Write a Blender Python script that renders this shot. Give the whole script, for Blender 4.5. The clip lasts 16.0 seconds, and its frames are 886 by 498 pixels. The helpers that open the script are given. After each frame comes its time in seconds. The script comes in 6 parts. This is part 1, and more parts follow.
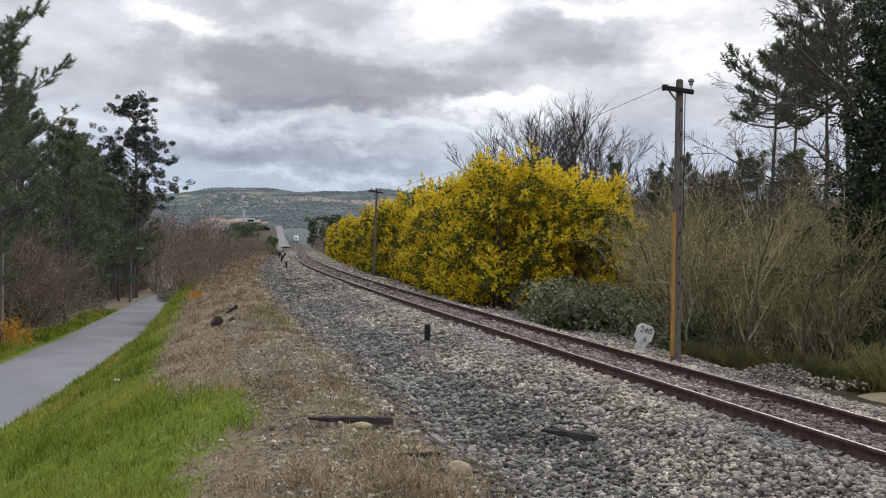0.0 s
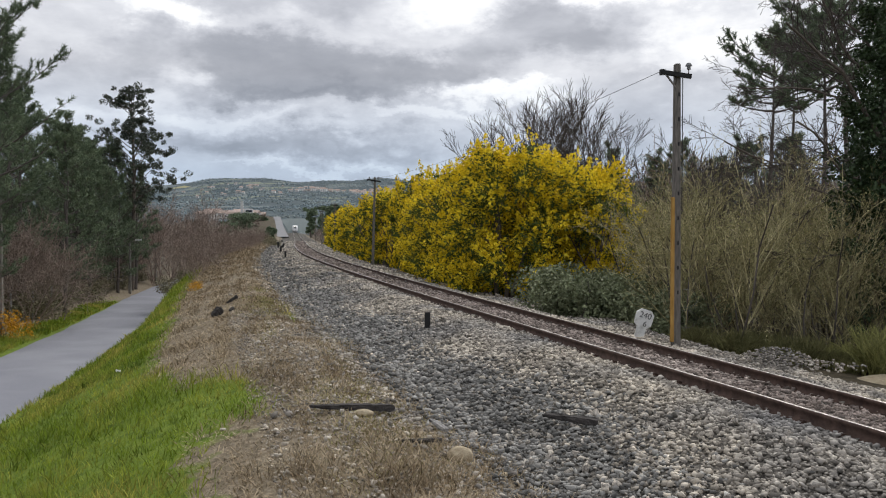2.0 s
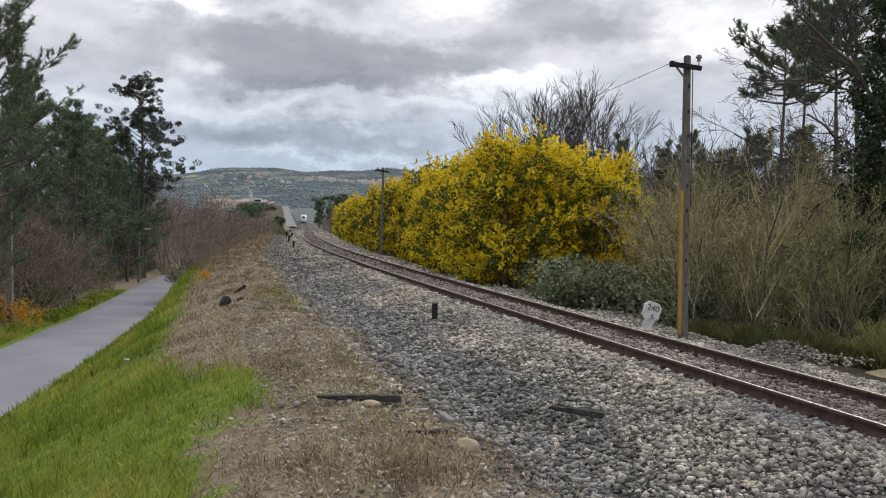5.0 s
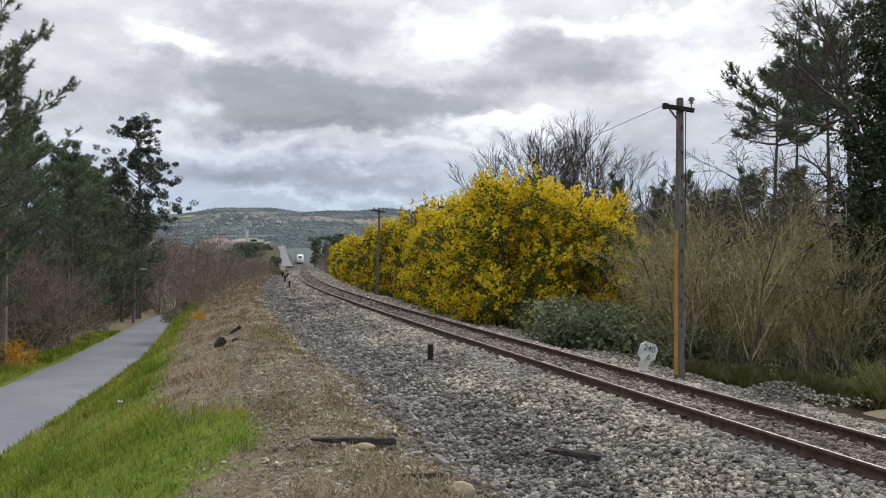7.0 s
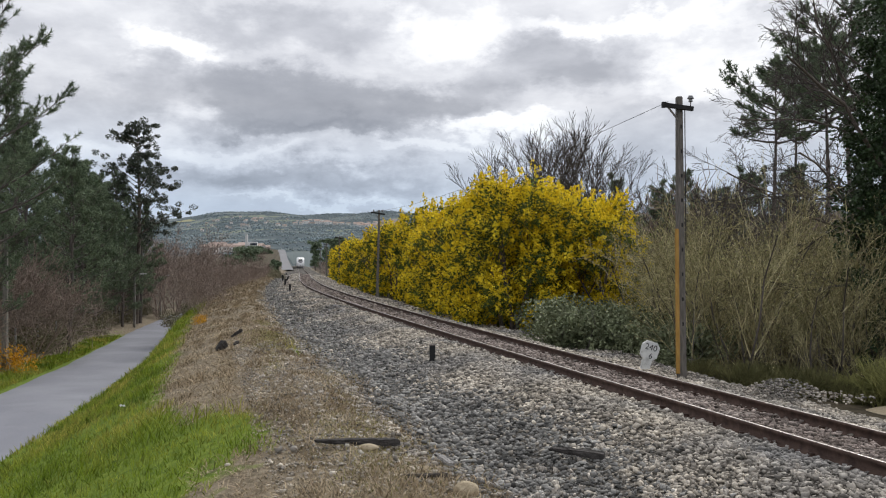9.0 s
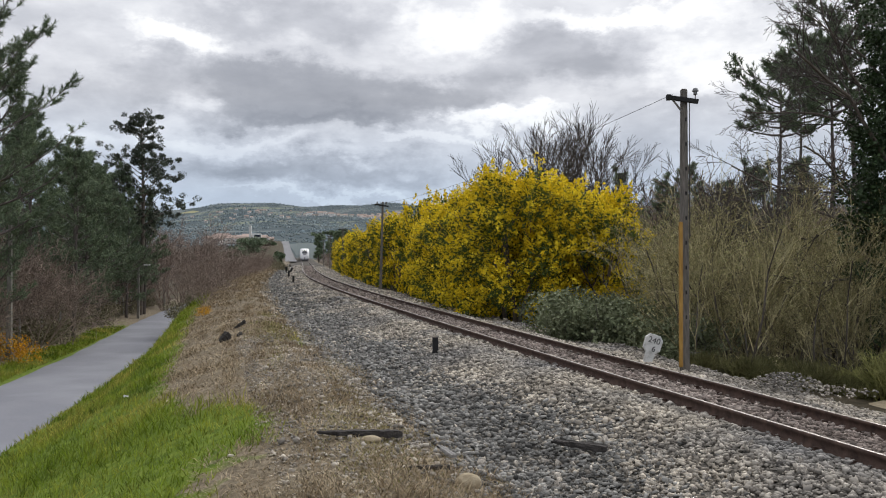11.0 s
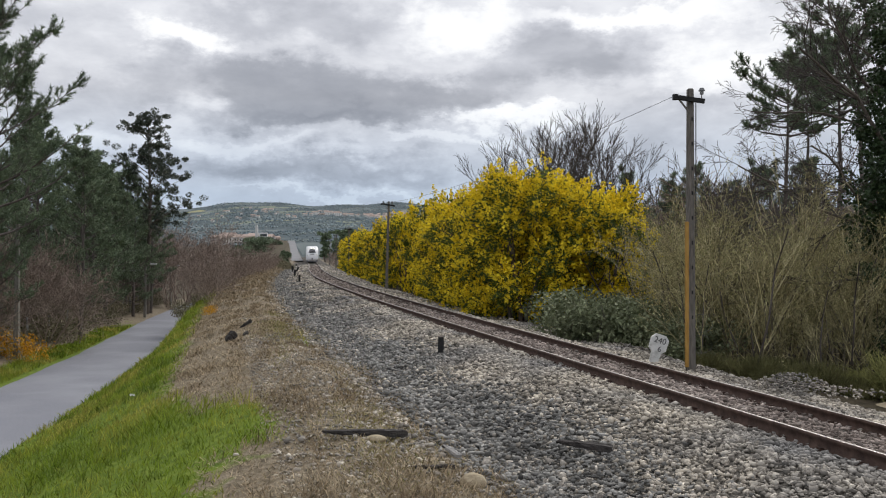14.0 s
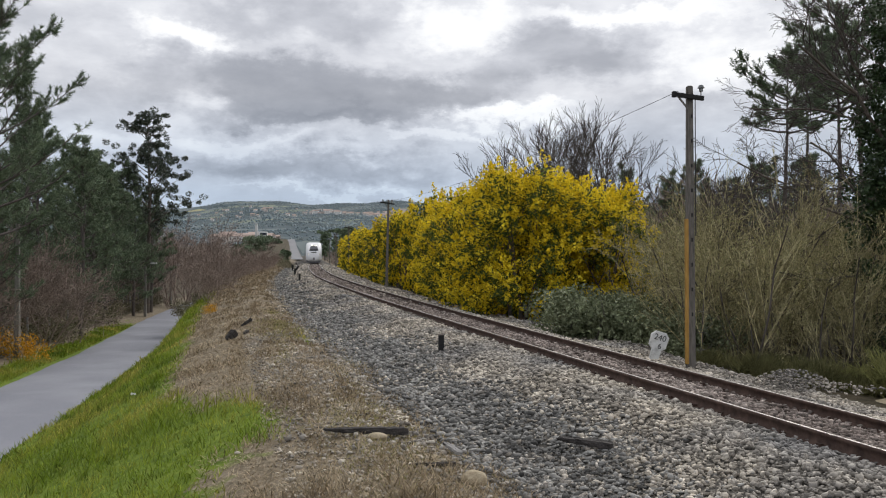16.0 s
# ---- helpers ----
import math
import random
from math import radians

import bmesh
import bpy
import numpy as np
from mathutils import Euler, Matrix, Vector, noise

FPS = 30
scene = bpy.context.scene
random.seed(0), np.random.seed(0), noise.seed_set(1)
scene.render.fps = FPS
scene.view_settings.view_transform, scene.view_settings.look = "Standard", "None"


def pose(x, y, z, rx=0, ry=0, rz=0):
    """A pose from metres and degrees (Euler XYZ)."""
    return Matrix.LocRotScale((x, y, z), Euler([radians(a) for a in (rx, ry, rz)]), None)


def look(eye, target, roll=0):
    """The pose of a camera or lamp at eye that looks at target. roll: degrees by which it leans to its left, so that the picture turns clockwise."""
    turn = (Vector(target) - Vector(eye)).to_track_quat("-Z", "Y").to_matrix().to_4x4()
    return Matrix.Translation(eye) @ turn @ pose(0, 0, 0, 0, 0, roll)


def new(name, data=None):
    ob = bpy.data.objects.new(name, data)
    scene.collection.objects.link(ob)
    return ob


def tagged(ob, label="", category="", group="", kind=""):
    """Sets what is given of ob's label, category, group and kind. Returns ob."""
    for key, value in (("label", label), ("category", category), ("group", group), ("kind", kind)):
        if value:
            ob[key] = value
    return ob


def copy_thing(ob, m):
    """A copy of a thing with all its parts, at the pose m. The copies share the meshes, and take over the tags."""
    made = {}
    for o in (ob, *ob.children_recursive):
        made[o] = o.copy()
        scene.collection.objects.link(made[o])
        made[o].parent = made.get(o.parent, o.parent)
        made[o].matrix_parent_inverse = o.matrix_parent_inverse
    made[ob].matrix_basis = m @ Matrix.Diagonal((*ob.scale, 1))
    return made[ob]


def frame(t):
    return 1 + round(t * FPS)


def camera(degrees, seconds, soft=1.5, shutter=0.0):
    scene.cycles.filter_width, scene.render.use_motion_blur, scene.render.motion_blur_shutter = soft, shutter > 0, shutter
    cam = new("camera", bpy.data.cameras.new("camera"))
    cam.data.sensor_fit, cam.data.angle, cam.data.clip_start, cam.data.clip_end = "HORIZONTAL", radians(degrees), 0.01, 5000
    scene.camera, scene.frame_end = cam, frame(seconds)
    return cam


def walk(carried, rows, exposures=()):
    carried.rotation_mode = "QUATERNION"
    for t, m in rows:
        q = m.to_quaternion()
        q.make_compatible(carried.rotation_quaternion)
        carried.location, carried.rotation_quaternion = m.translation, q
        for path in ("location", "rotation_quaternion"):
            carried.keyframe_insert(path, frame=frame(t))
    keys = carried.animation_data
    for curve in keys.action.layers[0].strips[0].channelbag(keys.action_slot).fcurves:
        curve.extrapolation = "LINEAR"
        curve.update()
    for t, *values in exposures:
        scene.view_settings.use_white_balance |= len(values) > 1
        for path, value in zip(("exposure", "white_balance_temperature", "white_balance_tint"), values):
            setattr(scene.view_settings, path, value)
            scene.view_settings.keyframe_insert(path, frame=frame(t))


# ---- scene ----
import itertools

CAM_Z = 2.4
cam = camera(55.4, 16.0, soft=1.1)
# seconds, x, y, z about the standing place, yaw, pitch, roll
PATH = [
    (0.0, 0.002, 0.044, 0.005, -0.843, 0.030, -0.883),
    (0.5, 0.006, 0.033, -0.008, -1.175, -0.103, -0.481),
    (1.0, 0.009, 0.029, -0.004, -1.164, -0.300, -0.370),
    (1.5, 0.003, 0.024, -0.007, -1.285, -0.579, -0.210),
    (2.0, -0.005, 0.038, -0.013, -0.927, -0.764, -0.204),
    (2.5, -0.013, 0.035, -0.019, 0.279, -1.201, -0.050),
    (3.0, -0.003, 0.040, -0.018, 0.129, -1.440, -0.040),
    (3.5, -0.001, 0.040, -0.007, -0.042, -1.480, -0.067),
    (6.0, 0.005, 0.024, 0.008, -0.485, -1.129, -0.750),
    (6.5, 0.020, 0.014, 0.024, -0.486, -0.061, -0.570),
    (7.0, 0.014, 0.012, 0.023, -0.635, 1.288, -0.496),
    (7.5, 0.012, 0.013, 0.028, -0.720, 1.488, -0.342),
    (8.0, 0.008, 0.011, 0.022, -0.729, 1.416, -0.290),
    (8.5, 0.012, 0.015, 0.011, -0.774, 1.486, 0.005),
    (9.0, -0.009, 0.013, 0.001, -0.636, 1.414, 0.092),
    (11.5, -0.004, 0.025, -0.000, -0.362, 0.850, -0.157),
    (12.0, -0.003, 0.019, 0.007, -0.289, 0.854, -0.137),
    (12.5, -0.004, 0.025, 0.011, -0.226, 0.881, -0.170),
    (13.0, -0.010, 0.023, 0.010, -0.183, 0.866, -0.055),
    (13.5, -0.007, 0.008, 0.008, -0.080, 0.895, -0.100),
    (14.0, 0.003, 0.020, 0.003, 0.007, 0.854, -0.213),
    (14.5, 0.005, 0.019, 0.010, -0.006, 0.803, -0.414),
    (15.0, -0.003, 0.008, 0.011, 0.014, 0.799, -0.182),
    (15.5, 0.001, 0.008, -0.001, -0.030, 0.785, -0.165),
    (16.0, 0.000, -0.000, 0.000, 0.000, 0.729, 0.000),
]
walk(cam, [(t, pose(x, y, CAM_Z + z, 90 + pitch, roll, yaw)) for t, x, y, z, yaw, pitch, roll in PATH],
     [(0.0, 0.08), (3.0, 0.08), (6.5, 0.10), (9.0, 0.13), (12.5, 0.06), (16.0, 0.06)])

# ---------------------------------------------------------------- sky and sun
SUN_EL, SUN_AZ = 42.0, 20.0


def sky_world():
    w = bpy.data.worlds.new("sky")
    scene.world = w
    w.use_nodes = True
    nt = w.node_tree
    nt.nodes.clear()
    N, L = nt.nodes.new, nt.links.new
    out, bg = N("ShaderNodeOutputWorld"), N("ShaderNodeBackground")
    sky = N("ShaderNodeTexSky")
    sky.sky_type, sky.sun_disc = "NISHITA", False
    sky.sun_elevation, sky.sun_rotation = radians(SUN_EL), radians(SUN_AZ)
    tc = N("ShaderNodeTexCoord")

    def math_node(op, a, b=None, clamp=False):
        m = N("ShaderNodeMath")
        m.operation, m.use_clamp = op, clamp
        for i, v in enumerate((a, b)):
            if v is None:
                continue
            if isinstance(v, (int, float)):
                m.inputs[i].default_value = v
            else:
                L(v, m.inputs[i])
        return m.outputs[0]

    def stretched(scale, loc=(0, 0, 0)):
        m = N("ShaderNodeMapping")
        m.inputs["Scale"].default_value, m.inputs["Location"].default_value = scale, loc
        L(tc.outputs["Generated"], m.inputs["Vector"])
        return m.outputs[0]

    def fbm(vec, scale, detail, rough, dist=0.0):
        n = N("ShaderNodeTexNoise")
        n.inputs["Scale"].default_value, n.inputs["Detail"].default_value = scale, detail
        n.inputs["Roughness"].default_value, n.inputs["Distortion"].default_value = rough, dist
        L(vec, n.inputs["Vector"])
        return n

    # layers of cloud, flattened towards the horizon
    warp = fbm(stretched((1, 1, 1.8)), 8.0, 10, 0.62)
    off = N("ShaderNodeVectorMath")
    off.operation = "MULTIPLY_ADD"
    L(warp.outputs["Color"], off.inputs[0])
    off.inputs[1].default_value = (0.26, 0.26, 0.15)
    off.inputs[2].default_value = (-0.13, -0.13, -0.075)
    bent = N("ShaderNodeVectorMath")
    L(tc.outputs["Generated"], bent.inputs[0])
    L(off.outputs[0], bent.inputs[1])
    big = fbm(stretched((1, 1, 3.4), (0.4, 0.1, 0.3)), 3.2, 8, 0.55, 0.5).outputs["Fac"]
    fine = fbm(stretched((1, 1, 2.2), (1.4, 0.6, 0.1)), 13.0, 10, 0.58, 0.15).outputs["Fac"]
    value = math_node("ADD", math_node("MULTIPLY", math_node("SUBTRACT", big, 0.5), 0.50),
                      math_node("MULTIPLY", math_node("SUBTRACT", fine, 0.5), 0.48))
    value = math_node("ADD", value, 0.735)
    # cloud banks and gaps: azimuth, elevation, half width, half height (tangents), lighter or darker
    for az, el, wa, we, k in CLOUDS:
        m = N("ShaderNodeMapping")
        m.inputs["Location"].default_value = (-az / wa, 0, -el / we)
        m.inputs["Scale"].default_value = (1 / wa, 0, 1 / we)
        L(bent.outputs[0], m.inputs["Vector"])
        ln = N("ShaderNodeVectorMath")
        ln.operation = "LENGTH"
        L(m.outputs[0], ln.inputs[0])
        r = N("ShaderNodeMapRange")
        r.interpolation_type = "SMOOTHSTEP"
        r.inputs["From Min"].default_value, r.inputs["From Max"].default_value = 1.3, 0.3
        r.inputs["To Min"].default_value, r.inputs["To Max"].default_value = 0.0, k
        L(ln.outputs["Value"], r.inputs["Value"])
        value = math_node("ADD", value, r.outputs[0])
    value = math_node("ADD", math_node("MULTIPLY", value, 0.72), 0.14)
    ramp = N("ShaderNodeValToRGB")
    el = ramp.color_ramp.elements
    el[0].position, el[0].color = 0.15, (0.22, 0.232, 0.272, 1)
    el[1].position, el[1].color = 0.92, (1.04, 1.04, 1.04, 1)
    for p, c in ((0.44, (0.40, 0.412, 0.455, 1)), (0.57, (0.58, 0.592, 0.64, 1)), (0.70, (0.79, 0.80, 0.84, 1)), (0.82, (0.95, 0.955, 0.97, 1))):
        e = el.new(p)
        e.color = c
    L(value, ramp.inputs["Fac"])
    # bluer towards the horizon
    up = N("ShaderNodeSeparateXYZ")
    L(tc.outputs["Generated"], up.inputs[0])
    low = N("ShaderNodeMapRange")
    low.inputs["From Min"].default_value, low.inputs["From Max"].default_value = 0.19, 0.075
    L(up.outputs["Z"], low.inputs["Value"])
    tint = N("ShaderNodeMix")
    tint.data_type, tint.blend_type = "RGBA", "MULTIPLY"
    L(low.outputs[0], tint.inputs[0])
    L(ramp.outputs[0], tint.inputs[6])
    tint.inputs[7].default_value = (0.58, 0.675, 0.80, 1)
    dim = N("ShaderNodeVectorMath")
    dim.operation = "SCALE"
    dim.inputs["Scale"].default_value = 0.10
    L(sky.outputs[0], dim.inputs[0])
    mix = N("ShaderNodeMix")
    mix.data_type = "RGBA"
    mix.inputs[0].default_value = 0.94
    L(dim.outputs[0], mix.inputs[6])
    L(tint.outputs[2], mix.inputs[7])
    L(mix.outputs[2], bg.inputs["Color"])
    bg.inputs["Strength"].default_value = 1.0
    L(bg.outputs[0], out.inputs["Surface"])


CLOUDS = [(-0.146, 0.192, 0.181, 0.037, -0.37), (-0.121, 0.171, 0.134, 0.013, -0.14), (0.043, 0.201, 0.087, 0.023, -0.2), (0.152, 0.235, 0.114, 0.032, -0.26), (-0.18, 0.276, 0.121, 0.03, -0.18),
          (-0.358, 0.19, 0.074, 0.033, -0.1), (-0.394, 0.25, 0.08, 0.033, -0.08), (-0.283, 0.238, 0.05, 0.017, 0.34), (0.004, 0.274, 0.067, 0.033, 0.34), (0.229, 0.28, 0.154, 0.017, 0.34),
          (0.307, 0.224, 0.06, 0.04, 0.26), (0.096, 0.167, 0.094, 0.011, 0.34), (-0.003, 0.145, 0.087, 0.009, 0.18), (-0.361, 0.143, 0.06, 0.017, 0.1), (-0.222, 0.136, 0.094, 0.011, 0.16),
          (-0.148, 0.103, 0.181, 0.017, -0.22), (-0.056, 0.117, 0.107, 0.012, -0.12), (0.235, 0.149, 0.074, 0.027, -0.1), (-0.109, 0.076, 0.174, 0.005, 0.16), (0.288, 0.174, 0.047, 0.02, -0.1)]
sky_world()
sun = new("sun", bpy.data.lights.new("sun", "SUN"))
sun.data.energy, sun.data.angle, sun.data.color = 1.8, radians(16), (1.0, 0.97, 0.92)
sun.matrix_basis = look((0, 0, 60), (60 * -math.sin(radians(SUN_AZ)) / math.tan(radians(SUN_EL)), 60 * -math.cos(radians(SUN_AZ)) / math.tan(radians(SUN_EL)), 0))

# ---------------------------------------------------------------- materials
MATS = {}


def mat(name, colors, scale=4.0, rough=0.85, bump=0.0, bump_scale=None, metal=0.0, detail=6, rnd=0.0, island=0.0, emit=None, second=None, stretch=None, spec=0.3, two_sided=False, positions=None):
    """A procedural material: colours along a ramp over noise, a second larger noise for stains, bump, and variation from piece to piece."""
    if name in MATS:
        return MATS[name]
    m = bpy.data.materials.new(name)
    MATS[name] = m
    m.use_nodes = True
    nt = m.node_tree
    N, L = nt.nodes.new, nt.links.new
    b = nt.nodes["Principled BSDF"]
    b.inputs["Roughness"].default_value, b.inputs["Metallic"].default_value = rough, metal
    b.inputs["Specular IOR Level"].default_value = spec
    tc = N("ShaderNodeTexCoord")
    vec = tc.outputs["Object"]
    if stretch:
        mp = N("ShaderNodeMapping")
        mp.inputs["Scale"].default_value = stretch
        L(vec, mp.inputs["Vector"])
        vec = mp.outputs[0]
    n = N("ShaderNodeTexNoise")
    n.inputs["Scale"].default_value, n.inputs["Detail"].default_value, n.inputs["Roughness"].default_value = scale, detail, 0.62
    L(vec, n.inputs["Vector"])
    ramp = N("ShaderNodeValToRGB")
    el = ramp.color_ramp.elements
    k = len(colors)
    pos = positions or [0.32 + 0.36 * i / max(k - 1, 1) for i in range(k)]
    el[0].position, el[0].color = pos[0], (*colors[0], 1)
    el[1].position, el[1].color = pos[-1], (*colors[-1], 1)
    for p, c in list(zip(pos, colors))[1:-1]:
        e = el.new(p)
        e.color = (*c, 1)
    L(n.outputs["Fac"], ramp.inputs["Fac"])
    col = ramp.outputs[0]
    if second:
        c2, s2, lo, hi = second
        n2 = N("ShaderNodeTexNoise")
        n2.inputs["Scale"].default_value, n2.inputs["Detail"].default_value = s2, 4
        L(tc.outputs["Object"], n2.inputs["Vector"])
        r2 = N("ShaderNodeMapRange")
        r2.inputs["From Min"].default_value, r2.inputs["From Max"].default_value = lo, hi
        L(n2.outputs["Fac"], r2.inputs["Value"])
        mx = N("ShaderNodeMix")
        mx.data_type = "RGBA"
        L(r2.outputs[0], mx.inputs[0])
        L(col, mx.inputs[6])
        mx.inputs[7].default_value = (*c2, 1)
        col = mx.outputs[2]
    if rnd or island:
        hs = N("ShaderNodeHueSaturation")
        src = N("ShaderNodeObjectInfo").outputs["Random"] if rnd else N("ShaderNodeNewGeometry").outputs["Random Per Island"]
        amt = rnd or island
        r3 = N("ShaderNodeMapRange")
        r3.inputs["To Min"].default_value, r3.inputs["To Max"].default_value = 1 - amt, 1 + amt
        L(src, r3.inputs["Value"])
        L(r3.outputs[0], hs.inputs["Value"])
        L(col, hs.inputs["Color"])
        col = hs.outputs[0]
    L(col, b.inputs["Base Color"])
    if bump:
        bp = N("ShaderNodeBump")
        bp.inputs["Strength"].default_value, bp.inputs["Distance"].default_value = 1.0, bump
        nb = n
        if bump_scale:
            nb = N("ShaderNodeTexNoise")
            nb.inputs["Scale"].default_value, nb.inputs["Detail"].default_value = bump_scale, 5
            L(tc.outputs["Object"], nb.inputs["Vector"])
        L(nb.outputs["Fac"], bp.inputs["Height"])
        L(bp.outputs[0], b.inputs["Normal"])
    if emit:
        b.inputs["Emission Color"].default_value, b.inputs["Emission Strength"].default_value = (*emit[0], 1), emit[1]
    if two_sided:
        tr, ad = N("ShaderNodeBsdfTranslucent"), N("ShaderNodeMixShader")
        L(col, tr.inputs["Color"])
        ad.inputs[0].default_value = 0.3
        o = nt.nodes["Material Output"]
        L(b.outputs[0], ad.inputs[1])
        L(tr.outputs[0], ad.inputs[2])
        L(ad.outputs[0], o.inputs["Surface"])
    return m


RUST = mat("rusty_steel", [(0.045, 0.028, 0.022), (0.082, 0.051, 0.04), (0.12, 0.078, 0.06)], 9, 0.8, 0.003, 60)
RAIL_TOP = mat("worn_rail_top", [(0.30, 0.27, 0.25), (0.42, 0.39, 0.37)], 12, 0.35, metal=0.8)
SLEEPER = mat("grey_sleeper", [(0.10, 0.085, 0.075), (0.21, 0.18, 0.16)], 6, 0.9, 0.01, 30, rnd=0.25)
STONE = mat("ballast_stone", [(0.19, 0.168, 0.138), (0.42, 0.375, 0.312), (0.62, 0.56, 0.47)], 2.2, 0.95, island=0.58, second=((0.22, 0.213, 0.205), 0.35, 0.45, 0.68))
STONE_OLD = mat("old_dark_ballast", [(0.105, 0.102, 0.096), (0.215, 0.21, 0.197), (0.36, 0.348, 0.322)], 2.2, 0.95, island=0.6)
STONE_RUSTY = mat("rust_stained_ballast", [(0.13, 0.105, 0.09), (0.26, 0.215, 0.19), (0.43, 0.37, 0.33)], 2.2, 0.95, island=0.55)
STONE_PART = mat("ballast_stone_single", [(0.24, 0.215, 0.185), (0.44, 0.4, 0.35), (0.62, 0.565, 0.49)], 3, 0.95, 0.004, 40, rnd=0.45)
ASPHALT = mat("worn_asphalt", [(0.185, 0.19, 0.22), (0.245, 0.25, 0.283)], 30, 0.85, 0.004, 160, second=((0.275, 0.28, 0.312), 0.28, 0.46, 0.7))
CONCRETE = mat("weathered_concrete", [(0.12, 0.11, 0.10), (0.24, 0.225, 0.20), (0.31, 0.29, 0.26)], 5, 0.9, 0.008, 40, stretch=(3, 3, 0.6))
POLE_DARK = mat("weathered_pole", [(0.1, 0.092, 0.082), (0.22, 0.2, 0.178)], 7, 0.9, 0.01, 40, stretch=(4, 4, 0.5))
OCHRE = mat("ochre_cover", [(0.32, 0.17, 0.035), (0.48, 0.29, 0.08)], 5, 0.7, stretch=(3, 3, 0.5))
BARK = mat("brown_bark", [(0.09, 0.075, 0.062), (0.19, 0.16, 0.135)], 8, 0.95, 0.02, 20, stretch=(3, 3, 0.7))
PINE_BARK = mat("pine_bark", [(0.08, 0.068, 0.062), (0.18, 0.155, 0.14)], 8, 0.95, 0.03, 14, stretch=(3, 3, 0.8))
TWIG = mat("bare_twig", [(0.055, 0.047, 0.042), (0.12, 0.104, 0.092)], 3, 0.95, island=0.4)
TWIG_RED = mat("reddish_twig", [(0.17, 0.13, 0.106), (0.32, 0.252, 0.21)], 2, 0.95, island=0.4)
TWIG_OLIVE = mat("mossy_twig", [(0.19, 0.168, 0.085), (0.40, 0.352, 0.19), (0.60, 0.54, 0.34)], 2, 0.95, island=0.6)
PINE = mat("pine_needles", [(0.08, 0.112, 0.066), (0.16, 0.21, 0.125), (0.245, 0.30, 0.185)], 1.3, 0.7, island=0.4, rnd=0.0)
EUCA = mat("eucalyptus_leaf", [(0.04, 0.052, 0.038), (0.085, 0.1, 0.068)], 1.3, 0.6, island=0.35)
MIM_LEAF = mat("wattle_leaf", [(0.06, 0.09, 0.02), (0.145, 0.185, 0.042)], 1.2, 0.8, island=0.3, two_sided=True)
BLOSSOM = mat("yellow_blossom", [(0.60, 0.45, 0.018), (0.80, 0.62, 0.028), (0.92, 0.76, 0.06)], 0.9, 0.9, island=0.28, two_sided=True)
BRAMBLE = mat("bramble_leaf", [(0.085, 0.105, 0.052), (0.185, 0.21, 0.115), (0.27, 0.29, 0.175)], 1.6, 0.7, island=0.35)
IVY = mat("ivy_leaf", [(0.02, 0.04, 0.016), (0.06, 0.095, 0.036)], 2, 0.45, island=0.35)
BROOM = mat("broom_green", [(0.085, 0.088, 0.034), (0.24, 0.225, 0.095)], 1.5, 0.9, island=0.4)
BROOM_PALE = mat("broom_olive", [(0.18, 0.185, 0.06), (0.36, 0.35, 0.13)], 1.5, 0.9, island=0.4)
BUD = mat("olive_bud", [(0.14, 0.14, 0.062), (0.30, 0.285, 0.13), (0.46, 0.42, 0.23)], 1.2, 0.9, island=0.5)
DRY_BLADE = mat("dry_grass_blade", [(0.17, 0.125, 0.075), (0.32, 0.25, 0.16), (0.46, 0.385, 0.27)], 1.1, 0.95, island=0.5)
GREEN_BLADE = mat("green_grass_blade", [(0.07, 0.115, 0.010), (0.175, 0.24, 0.022), (0.31, 0.325, 0.048)], 0.9, 0.8, island=0.5, two_sided=True, second=((0.40, 0.35, 0.08), 0.42, 0.48, 0.64))
MOSSY_BLADE = mat("mossy_grass_blade", [(0.17, 0.17, 0.05), (0.30, 0.27, 0.10), (0.40, 0.35, 0.18)], 0.9, 0.9, island=0.4)
CHARRED = mat("charred_timber", [(0.018, 0.016, 0.015), (0.05, 0.045, 0.042), (0.10, 0.09, 0.085)], 6, 0.9, 0.01, 50, stretch=(1, 6, 6))
GREY_WOOD = mat("bleached_board", [(0.20, 0.19, 0.18), (0.36, 0.35, 0.335)], 6, 0.9, 0.006, 50, stretch=(6, 1, 6))
SANDSTONE = mat("pale_sandstone", [(0.36, 0.29, 0.19), (0.52, 0.44, 0.31)], 9, 0.9, 0.012, 40)
HEDGE = mat("tangled_hedge_leaf", [(0.1, 0.1, 0.06), (0.21, 0.19, 0.12), (0.31, 0.27, 0.18)], 1.5, 0.9, island=0.4)
# ---------------------------------------------------------------- the line of the railway
KNOT_D = [-80, -40, 0, 20, 40, 65, 100, 150, 200, 300, 450, 700]
KNOT_X = [30.5, 19.0, 7.73, 2.23, -2.91, -8.58, -14.95, -22.9, -31.0, -47.2, -71.4, -112.0]
KNOT_Z = [-3.1, -2.62, -2.11, -1.866, -1.65, -1.416, -1.157, -0.80, -0.42, 0.6, 2.4, 4.5]
KNOT_C = [0.16, 0.16, 0.17, 0.146, 0.122, 0.092, 0.05, 0.0, 0.0, 0.0, 0.0, 0.0]
GAUGE = 1.74


